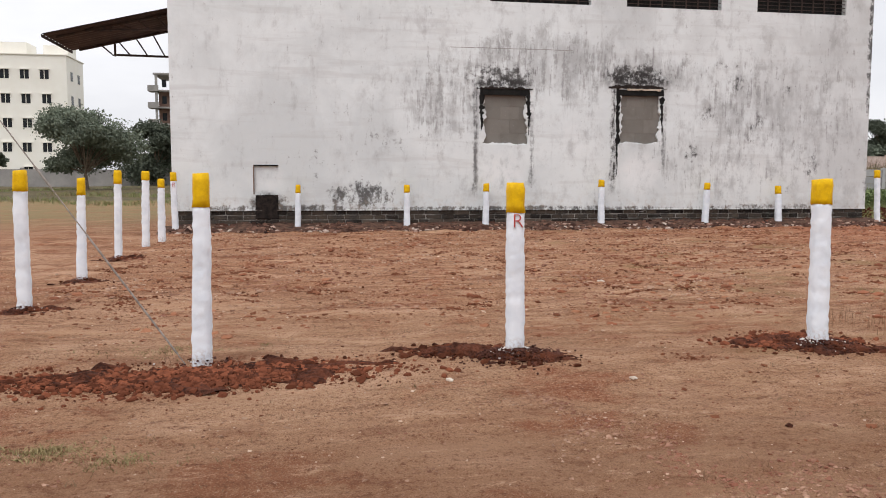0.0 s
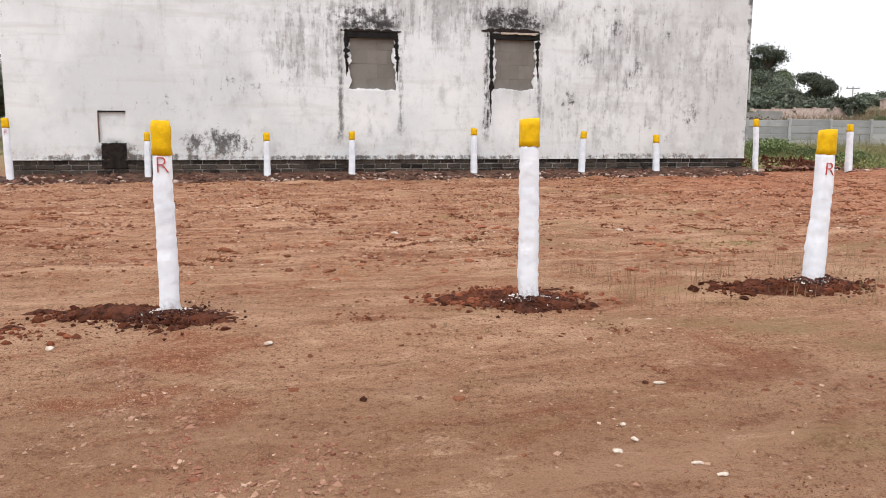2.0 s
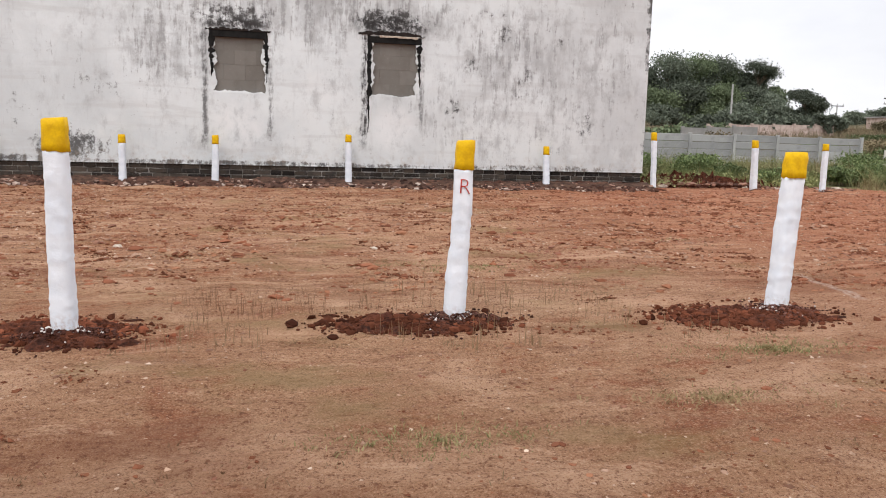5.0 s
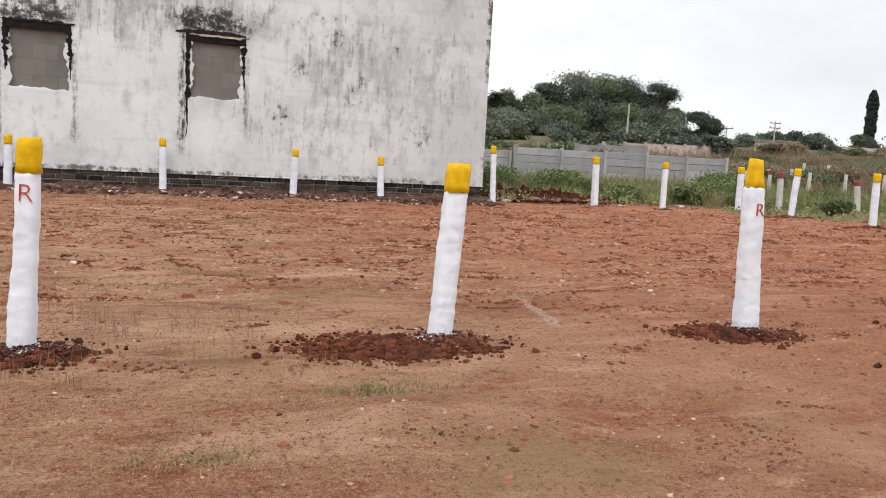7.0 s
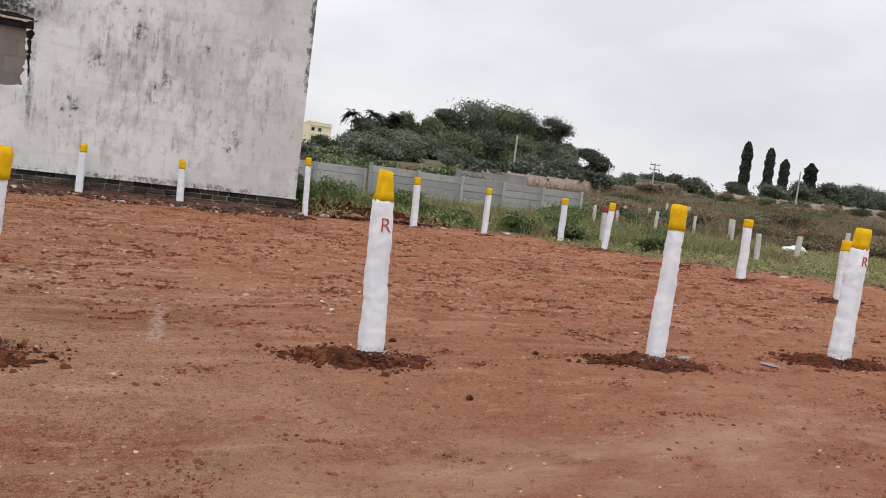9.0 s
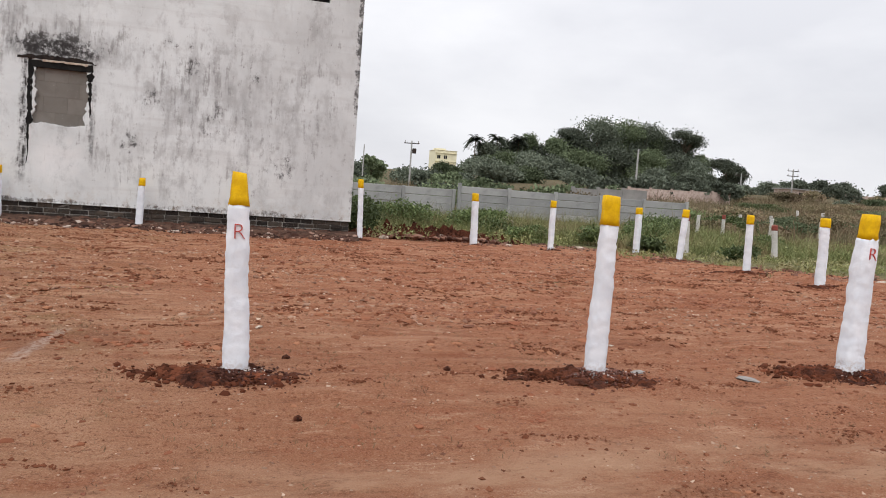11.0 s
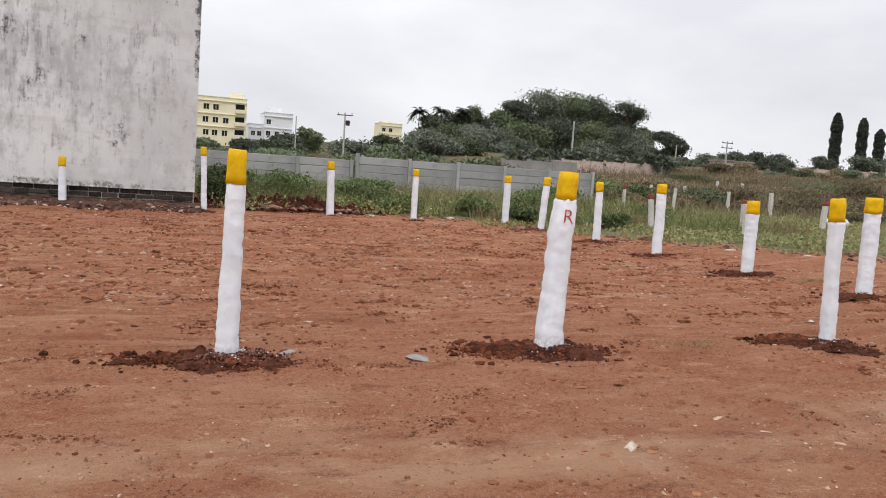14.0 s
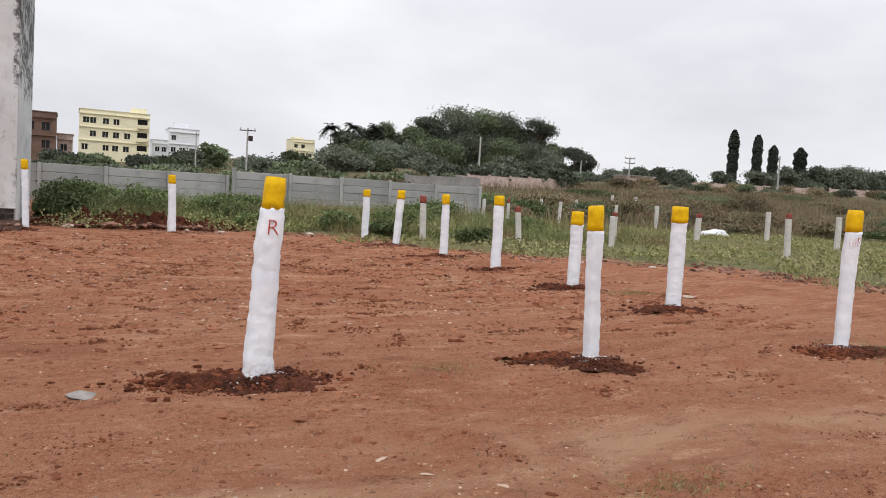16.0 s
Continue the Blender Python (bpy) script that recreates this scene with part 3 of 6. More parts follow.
def rocks(name, pts, sizes, rng, flat=0.6, base=(ICO_V, ICO_F)):
    """Many angular stones in one mesh."""
    pts, sizes = np.asarray(pts), np.asarray(sizes)
    n = len(pts)
    shape, sides = base
    v = shape[None] * (1 + rng.uniform(-0.32, 0.32, (n, len(shape), 1)))
    v = v * rng.uniform(0.6, 1.25, (n, 1, 3))
    v = np.einsum("nij,nkj->nki", turns(rng, n), v)
    v[:, :, 2] *= flat
    v = v * sizes[:, None, None] + pts[:, None, :]
    f = sides[None] + (np.arange(n) * len(shape))[:, None, None]
    return arrays(name, v.reshape(-1, 3), f.reshape(-1, 3))


def blades(name, pts, heights, rng, width=0.012, lean=0.4):
    """Many grass blades, each a bent strip of two faces."""
    pts, heights = np.asarray(pts), np.asarray(heights)
    n = len(pts)
    a = rng.uniform(0, 2 * math.pi, n)
    side = np.stack([np.cos(a), np.sin(a), np.zeros(n)], -1) * width * rng.uniform(0.6, 1.4, n)[:, None] * 0.5
    b = rng.uniform(0, 2 * math.pi, n)
    tip = np.stack([np.cos(b), np.sin(b), np.zeros(n)], -1) * (heights * rng.uniform(0.1, 1, n) * lean)[:, None]
    up = np.stack([np.zeros(n), np.zeros(n), heights], -1)
    v = np.stack([pts - side, pts + side, pts + up * 0.55 + tip * 0.35 + side * 0.8, pts + up * 0.55 + tip * 0.35 - side * 0.8, pts + up + tip], 1)
    base = (np.arange(n) * 5)[:, None]
    faces = (base + np.array([0, 1, 2, 3])).tolist() + (base + np.array([3, 2, 4])).tolist()
    me = bpy.data.meshes.new(name)
    me.from_pydata(v.reshape(-1, 3).tolist(), [], faces)
    return me


def leaves(name, pts, size, rng, long=1.6):
    """Many loose leaves, each a bent rhombus."""
    pts = np.asarray(pts)
    n = len(pts)
    s = size * rng.uniform(0.6, 1.4, n)
    shape = np.array([(-0.5 * long, 0, 0), (0, -0.5, 0.12), (0.5 * long, 0, 0), (0, 0.5, 0.12)])
    v = np.einsum("nij,kj->nki", turns(rng, n), shape) * s[:, None, None] + pts[:, None, :]
    f = (np.arange(n) * 4)[:, None] + np.array([0, 1, 2, 3])
    return arrays(name, v.reshape(-1, 3), f)


def clumps(rng, centre, radii, n_clump, n_leaf, spread=0.2, hollow=0.55):
    """Leaf places gathered in clumps over a rounded crown."""
    c, r = np.array(centre), np.array(radii)
    d = rng.normal(size=(n_clump, 3))
    d /= np.linalg.norm(d, axis=1)[:, None]
    d[:, 2] = np.where(d[:, 2] < -0.5, -d[:, 2], d[:, 2])
    p = c + d * r * (rng.uniform(hollow, 1.05, n_clump)[:, None])
    q = np.repeat(p, n_leaf, 0) + rng.normal(size=(n_clump * n_leaf, 3)) * r * spread * np.array([1, 1, 0.7])
    return q


# ---- ground ----
def axis(lo, hi, step, far_lo, far_hi):
    a = list(np.arange(lo, hi + step / 2, step))
    s, x = step, hi
    while x < far_hi:
        s *= 1.16
        x += s
        a.append(x)
    s, x = step, lo
    while x > far_lo:
        s *= 1.16
        x -= s
        a.insert(0, x)
    return a


def build_ground():
    xs, ys = axis(-5.0, 26.0, 0.085, -1600, 1600), axis(1.5, 20.6, 0.075, -700, 2200)
    verts = []
    for y in ys:
        for x in xs:
            z = ground_z(x, y)
            if -6 < x < 40 and -4 < y < 40:
                z += relief(x, y)
            elif y > 40:
                z += 0.25 * noise.noise(Vector((x * 0.06, y * 0.06, 2.0))) * min(1.0, (y - 40) / 15)
            verts.append((x, y, z))
    w = len(xs)
    faces = [(j * w + i, j * w + i + 1, (j + 1) * w + i + 1, (j + 1) * w + i) for j in range(len(ys) - 1) for i in range(w - 1)]
    me = arrays("ground", verts, faces)
    me.polygons.foreach_set("use_smooth", [True] * len(me.polygons))
    return tagged(part("ground", me, EARTH), "bare reddish-brown earth with loose grit and scrubby edges", "ground", kind="structure")


build_ground()


# ---- lettering ----
def letters(text, height):
    """A flat painted word as a mesh, centred on its origin, facing -y."""
    cu = bpy.data.curves.new("lettering", "FONT")
    cu.body, cu.size, cu.align_x, cu.align_y, cu.extrude = text, height * 1.4, "CENTER", "CENTER", 0.005
    cu.offset = -0.004
    ob = new("lettering", cu)
    me = bpy.data.meshes.new_from_object(ob.evaluated_get(bpy.context.evaluated_depsgraph_get()))
    bpy.data.objects.remove(ob)
    bpy.data.curves.remove(cu)
    me.transform(pose(0, 0, 0, 90, 0, 0))
    me.materials.clear()
    me.materials.append(RED_PAINT)
    return me


WORD_R, WORD_16R = letters("R", 0.115), letters("16R", 0.060)
WORD_16R.transform(Matrix.Diagonal((1, 1, 1.75, 1)))


# ---- boundary stones ----
def stone_ring(hw, rng, wild):
    pts = []
    for k in range(16):
        a = (k + 0.5) * 2 * math.pi / 16
        c, s = math.cos(a), math.sin(a)
        r = hw / max(abs(c), abs(s)) ** 0.78 * (1 + rng.uniform(-wild, wild))
        pts.append((r * c, r * s))
    return pts


def loft(rings):
    bm = bmesh.new()
    vs = [[bm.verts.new(p) for p in r] for r in rings]
    n = len(vs[0])
    for r0, r1 in zip(vs, vs[1:]):
        for k in range(n):
            bm.faces.new((r0[k], r0[(k + 1) % n], r1[(k + 1) % n], r1[k]))
    top = [v.co for v in vs[-1]]
    c = bm.verts.new(sum(top, Vector()) / n + Vector((0, 0, 0.006)))
    for k in range(n):
        bm.faces.new((vs[-1][k], vs[-1][(k + 1) % n], c))
    bm.faces.new(vs[0][::-1])
    for f in bm.faces:
        f.smooth = True
    return bm


def marker_post(row, seed, label, group, word=None, drop=0.1, face=0.0, bulge=0.0, cap_mat=None, shaft_mat=None, has_cap=True, neck=0.0):
    x, y, z, lx, ly, wb, wt, h, cap = row
    rng = random.Random(seed)
    post = thing("marker_post", (x, y, z), label, "boundary stone", group, rz=face)
    turn = Matrix.Rotation(-radians(face), 3, "Z")
    lean = turn @ Vector((lx, ly, 0))
    rings, capr = [], []
    n = 46
    letter_z = h - cap - drop
    letter_at = None
    for i in range(n):
        f = -0.10 / h + (1 - cap / h + 0.10 / h) * i / (n - 1)
        zz = f * h
        calm = 0.25 if word and abs(zz - letter_z) < 0.1 else 1.0
        hw = (wb + (wt - wb) * max(0.0, f)) / 2 * 0.96
        hw *= 1 + bulge * math.exp(-((f - 0.72) / 0.14) ** 2)
        hw *= 1 + calm * (0.06 * noise.noise(Vector((f * 3.1, seed, 0))) + 0.018 * noise.noise(Vector((f * 15, seed, 5))))
        off = lean * f + Vector((-0.05 * bulge * math.exp(-((f - 0.55) / 0.3) ** 2) + 0.010 * noise.noise(Vector((f * 2.6, seed, 2))) + 0.003 * noise.noise(Vector((f * 17, seed, 7))) + calm * rng.uniform(-0.003, 0.003), calm * rng.uniform(-0.003, 0.003), 0))
        ring = []
        for px, py in stone_ring(hw, rng, 0.018 * calm):
            hewn = 1 + calm * (0.075 * noise.noise(Vector((px * 9, py * 9 + seed, zz * 4.2))) + 0.075 * noise.noise(Vector((px * 24, py * 24 + seed, zz * 19))))
            ring.append((px * hewn + off.x, py * hewn + off.y, zz + rng.uniform(-0.004, 0.004)))
        rings.append(ring)
        if letter_at is None and zz >= letter_z:
            letter_at = Vector((off.x, off.y - hw * 1.0 - (0.037 if word == WORD_16R else 0.004), letter_z))
    part("shaft", loft(rings), shaft_mat or LIME, post)
    if has_cap:
        k = 5
        for i in range(k):
            f = (h - cap - 0.004 + (cap + 0.004) * i / (k - 1)) / h
            hw = wt / 2 * (1.0 - neck * (0.4 + 0.6 * i / (k - 1))) * (1 + rng.uniform(-0.03, 0.03)) * (0.93 if i == k - 1 else 1.0)
            if i == 0:
                hw = max(hw, (wb + (wt - wb) * f) / 2 * 1.035)
            off = lean * f
            ring = stone_ring(hw, rng, 0.05)
            slope = rng.uniform(-0.12, 0.12)
            capr.append([(px + off.x, py + off.y, f * h + rng.uniform(-0.006, 0.006) + (slope * px if i == k - 1 else 0)) for px, py in ring])
        part("cap", loft(capr), cap_mat or YELLOW, post, "yellow painted top" if cap_mat is None else "faded maroon painted top")
    if word:
        ob = part("lettering", word, RED_PAINT, post, "red hand-painted lettering")
        ob.matrix_basis = Matrix.Translation(letter_at) @ pose(0, 0, 0, -math.degrees(math.atan2(0.0, h)), math.degrees(math.atan2(lean.x, h)), 0)
    return post


WHITE_LABEL = "whitewashed rough granite boundary stone with a yellow painted top"
R_LABEL = "whitewashed granite boundary stone with yellow top and red letter R"
# x, y, z of the foot; lean of the top; width at foot and top; height; cap
FRONT_ROW = [
    (-0.655, 6.37, 0.01, 0.02, 0.00, 0.152, 0.118, 1.42, 0.24),
    (1.763, 6.335, 0.03, -0.005, 0.00, 0.145, 0.130, 1.335, 0.225),
    (4.425, 6.330, 0.03, -0.015, 0.005, 0.153, 0.142, 1.37, 0.20),
    (7.080, 6.453, 0.00, 0.053, 0.015, 0.160, 0.132, 1.335, 0.205),
    (9.832, 6.488, 0.025, 0.093, 0.025, 0.169, 0.160, 1.29, 0.20),
    (12.547, 6.422, 0.035, -0.046, 0.01, 0.190, 0.140, 1.445, 0.226),
    (15.403, 6.388, 0.05, 0.012, -0.02, 0.165, 0.132, 1.475, 0.232),
    (17.955, 6.355, 0.122, 0.064, 0.00, 0.215, 0.140, 1.42, 0.217),
    (20.820, 6.250, 0.11, -0.07, -0.02, 0.128, 0.121, 1.373, 0.21),
    (23.80, 6.07, 0.12, 0.02, -0.02, 0.139, 0.148, 1.48, 0.21),
]
SIDE_ROW = [
    (23.80, 8.51, 0.20, 0.00, 0.00, 0.195, 0.200, 1.35, 0.20),
    (23.80, 10.73, 0.22, 0.00, 0.00, 0.200, 0.195, 1.18, 0.20),
    (23.80, 13.16, 0.18, -0.01, 0.01, 0.195, 0.185, 1.41, 0.17),
    (23.80, 15.38, 0.19, -0.01, 0.01, 0.172, 0.160, 1.38, 0.20),
    (23.80, 18.03, 0.21, 0.07, -0.04, 0.170, 0.175, 1.41, 0.20),
]
BACK_ROW = [
    (23.76, 20.10, 0.24, 0.00, 0.00, 0.170, 0.170, 1.36, 0.18),
    (21.13, 20.10, 0.20, 0.00, 0.00, 0.155, 0.150, 1.41, 0.18),
    (18.92, 20.10, 0.25, -0.04, 0.01, 0.185, 0.160, 1.40, 0.20),
    (15.88, 20.10, 0.24, -0.07, 0.01, 0.140, 0.139, 1.54, 0.21),
    (12.82, 20.10, 0.24, -0.03, 0.02, 0.180, 0.145, 1.09, 0.21),
    (10.63, 20.10, 0.22, 0.04, -0.02, 0.180, 0.145, 1.19, 0.18),
    (7.67, 20.10, 0.19, -0.01, 0.00, 0.170, 0.147, 1.29, 0.17),
    (4.52, 20.10, 0.16, 0.01, 0.00, 0.172, 0.150, 1.22, 0.20),
    (2.46, 20.10, 0.17, 0.00, 0.00, 0.175, 0.146, 1.17, 0.19),
    (-0.29, 20.10, 0.13, 0.02, 0.00, 0.165, 0.123, 1.21, 0.20),
]
LEFT_ROW = [
    (-2.86, 9.10, 0.01, 0.01, 0.00, 0.148, 0.130, 1.48, 0.21),
    (-2.90, 11.28, 0.04, 0.03, 0.01, 0.137, 0.100, 1.39, 0.22),
    (-3.04, 13.77, 0.08, 0.03, 0.01, 0.125, 0.121, 1.49, 0.21),
    (-3.12, 16.23, 0.12, 0.03, 0.01, 0.155, 0.144, 1.48, 0.17),
    (-3.08, 17.62, 0.14, 0.01, 0.00, 0.172, 0.138, 1.32, 0.18),
    (-3.20, 19.90, 0.17, -0.02, 0.00, 0.160, 0.150, 1.47, 0.21),
]
STUBS = [
    (25.61, 20.47, 0.26, -0.04, 0.02, 0.185, 0.180, 1.27, 0.19),
    (28.73, 20.44, 0.28, -0.08, 0.05, 0.180, 0.166, 1.10, 0.15),
    (33.21, 21.72, 0.28, 0.00, 0.00, 0.200, 0.185, 1.10, 0.12),
    (40.09, 25.02, 0.32, 0.03, -0.03, 0.240, 0.215, 1.20, 0.16),
    (35.11, 16.31, 0.30, -0.03, 0.03, 0.176, 0.161, 1.36, 0.14),
    (46.26, 23.18, 0.28, 0.00, 0.00, 0.230, 0.214, 1.45, 0.0),
    (47.95, 28.38, 0.36, -0.01, 0.01, 0.230, 0.225, 1.47, 0.0),
    (46.96, 35.36, 0.47, -0.02, 0.02, 0.210, 0.210, 1.36, 0.0),
    (31.50, 19.63, 0.28, -0.02, 0.01, 0.174, 0.159, 0.99, 0.0),
    (48.18, 36.75, 0.50, 0.00, 0.00, 0.227, 0.220, 1.35, 0.0),
    (33.60, 31.60, 0.47, 0.02, 0.00, 0.170, 0.160, 1.13, 0.0),
    (34.60, 31.10, 0.46, 0.00, 0.00, 0.170, 0.150, 1.23, 0.20),
    (41.50, 39.00, 0.55, -0.02, 0.00, 0.200, 0.180, 1.30, 0.0),
    (38.40, 32.60, 0.48, 0.06, 0.00, 0.180, 0.160, 1.22, 0.0),
    (46.30, 42.20, 0.72, -0.08, 0.00, 0.200, 0.180, 1.25, 0.0),
    (45.20, 36.80, 0.54, 0.00, 0.00, 0.200, 0.170, 1.22, 0.0),
    (57.80, 53.30, 1.20, -0.03, 0.00, 0.230, 0.210, 1.50, 0.0),
    (59.60, 52.50, 1.20, 0.00, 0.00, 0.260, 0.240, 1.45, 0.0),
]
for i, row in enumerate(FRONT_ROW):
    word = WORD_16R if i == 9 else WORD_R if i in (1, 3, 5, 7) else None
    label = "whitewashed granite boundary stone lettered 16R under its yellow top" if i == 9 else R_LABEL if word else WHITE_LABEL
    marker_post(row, 10 + i, label, "boundary stones along the front row", word, (0, 0.075, 0, 0.13, 0, 0.19, 0, 0.14, 0, 0.11)[i], face=(0, 4, -5, -3, 4, 3, -4, -2, 8, -42)[i], bulge=(0.0, 0.0, 0.02, 0.0, 0.02, 0.07, 0.0, 0.16, 0.0, 0.05)[i], neck=0.24 if i == 5 else 0.0)
for i, row in enumerate(SIDE_ROW):
    marker_post(row, 40 + i, WHITE_LABEL, "boundary stones along the weedy edge", face=-35)
for i, row in enumerate(BACK_ROW):
    marker_post(row, 60 + i, WHITE_LABEL, "boundary stones before the old wall", face=random.Random(i).uniform(-8, 8))
for i, row in enumerate(LEFT_ROW):
    marker_post(row, 80 + i, R_LABEL if i == 5 else WHITE_LABEL, "boundary stones beside the dirt lane", WORD_R if i == 5 else None, face=8)
for i, row in enumerate(STUBS):
    capped = row[8] > 0
    marker_post(row, 100 + i, "dusty pale boundary stone with faded maroon top among weeds" if capped else "dusty pale boundary stone standing among weeds", "old boundary stones in the weeds", face=-30, cap_mat=MAROON, shaft_mat=STUB, has_cap=capped)


# ---- dug earth and gravel round the stones ----
def mound(centre, radii, foot, seed, n_clod, n_chip, high=0.05, chip_r=0.36):
    rng = np.random.default_rng(seed)
    cx, cy = centre
    ob = thing("soil_mound", (cx, cy, ground_z(cx, cy)), "freshly dug dark red earth with grey stone chips", "soil mound", "dug earth round the boundary stones")
    verts, faces = [], []
    rad, seg = 18, 88
    edge = [1 + 0.45 * noise.noise(Vector((math.cos(a) * 1.7 + seed, math.sin(a) * 1.7, 0))) + 0.30 * noise.noise(Vector((math.cos(a) * 5 + seed, math.sin(a) * 6, 3))) for a in [k * 2 * math.pi / seg for k in range(seg)]]
    for i in range(rad + 1):
        for k in range(seg):
            a, f = k * 2 * math.pi / seg, i / rad
            x, y = radii[0] * f * edge[k] * math.cos(a), radii[1] * f * edge[k] * math.sin(a)
            lump = 0.9 * (1 - f ** 1.5) - 0.32 + 1.1 * noise.noise(Vector(((x + cx) * 3.2, (y + cy) * 5, 1.0))) + 0.8 * noise.noise(Vector(((x + cx) * 11, (y + cy) * 15, 1.0)))
            z = surface_z(x + cx, y + cy) - ground_z(cx, cy) + max(-0.04, high * lump)
            verts.append((x, y, z))
    for i in range(rad):
        for k in range(seg):
            faces.append((i * seg + k, i * seg + (k + 1) % seg, (i + 1) * seg + (k + 1) % seg, (i + 1) * seg + k))
    part("soil", arrays("soil", verts, faces), DARK_SOIL, ob)
    a, f = rng.uniform(0, 2 * math.pi, n_clod), np.abs(rng.normal(0, 0.50, n_clod))
    px, py = radii[0] * f * np.cos(a), radii[1] * f * np.sin(a)
    size = rng.gamma(1.2, 0.0078, n_clod) + 0.003
    pz = [surface_z(x + cx, y + cy) - ground_z(cx, cy) + 0.003 + 0.035 * max(0.0, 0.8 - g) for x, y, g in zip(px, py, f)]
    tagged(part("crumbled_earth", rocks("crumbled_earth", np.stack([px, py, pz], -1), np.minimum(size, 0.040), rng, 0.8), CLOD, ob), kind="stuff")
    if n_chip:
        fx, fy = foot[0] - cx, foot[1] - cy - 0.04
        a, f = rng.uniform(0, 2 * math.pi, n_chip), np.abs(rng.normal(0, 0.55, n_chip))
        px, py = fx + chip_r * 1.15 * f * np.cos(a), fy + chip_r * 0.85 * f * np.sin(a)
        pz = [surface_z(x + cx, y + cy) - ground_z(cx, cy) + 0.010 + 0.06 * max(0.0, 1 - g) for x, y, g in zip(px, py, f)]
        nw = n_chip // 5
        pick = rng.integers(0, n_chip, nw)
        tagged(part("lime_grit", rocks("lime_grit", np.stack([fx + (px - fx) * 0.62, fy + 0.02 + (py - fy) * 0.62, np.array(pz) + 0.012], -1)[pick], rng.uniform(0.004, 0.011, nw), rng, 0.7), LIME_GRIT, ob, "white flecks of lime"), kind="stuff")
        tagged(part("gravel", rocks("gravel", np.stack([px, py, pz], -1), rng.uniform(0.005, 0.014, n_chip), rng, 0.7), GRAVEL, ob, "dark maroon and grey stone chips"), kind="stuff")
    return ob


MOUNDS = [  # centre, radii, stone
    ((-0.75, 6.02), (1.45, 0.42), 0), ((1.32, 6.55), (0.50, 0.22), 1), ((4.32, 6.48), (0.62, 0.33), 2), ((6.68, 6.38), (0.66, 0.26), 3), ((9.38, 6.34), (0.72, 0.36), 4),
    ((12.30, 6.46), (0.44, 0.26), 5), ((15.10, 6.42), (0.50, 0.20), 6), ((17.75, 6.38), (0.66, 0.30), 7), ((20.60, 6.42), (0.50, 0.20), 8), ((23.65, 6.0), (0.40, 0.26), 9),
]
for i, (c, r, k) in enumerate(MOUNDS):
    mound(c, r, FRONT_ROW[k][:2], 200 + i, int(3600 * r[0] * r[1] / 0.2), 60 if k == 0 else 800 if k < 8 else 420, 0.055)
    if k:
        mound((FRONT_ROW[k][0] + 0.06, FRONT_ROW[k][1] - 0.14), (0.44, 0.27), FRONT_ROW[k][:2], 230 + i, 420, 0, 0.045)
for i, row in enumerate(SIDE_ROW):
    mound((row[0] - 0.25, row[1] - 0.15), (0.62, 0.34), row[:2], 260 + i, 420, 160, 0.05, 0.22)
for i, row in enumerate(BACK_ROW[:4]):
    mound((row[0], row[1] - 0.1), (0.34, 0.2), row[:2], 280 + i, 80, 60, 0.03, 0.16)
for i, row in enumerate(LEFT_ROW[:3]):
    mound((row[0] + 0.05, row[1] - 0.05), (0.40, 0.26), row[:2], 290 + i, 200, 160, 0.04, 0.2)


# ---- warehouse ----
WX0, WX1, WY, WY1, WTOP = -3.33, 15.65, 20.345, 27.5, 7.3


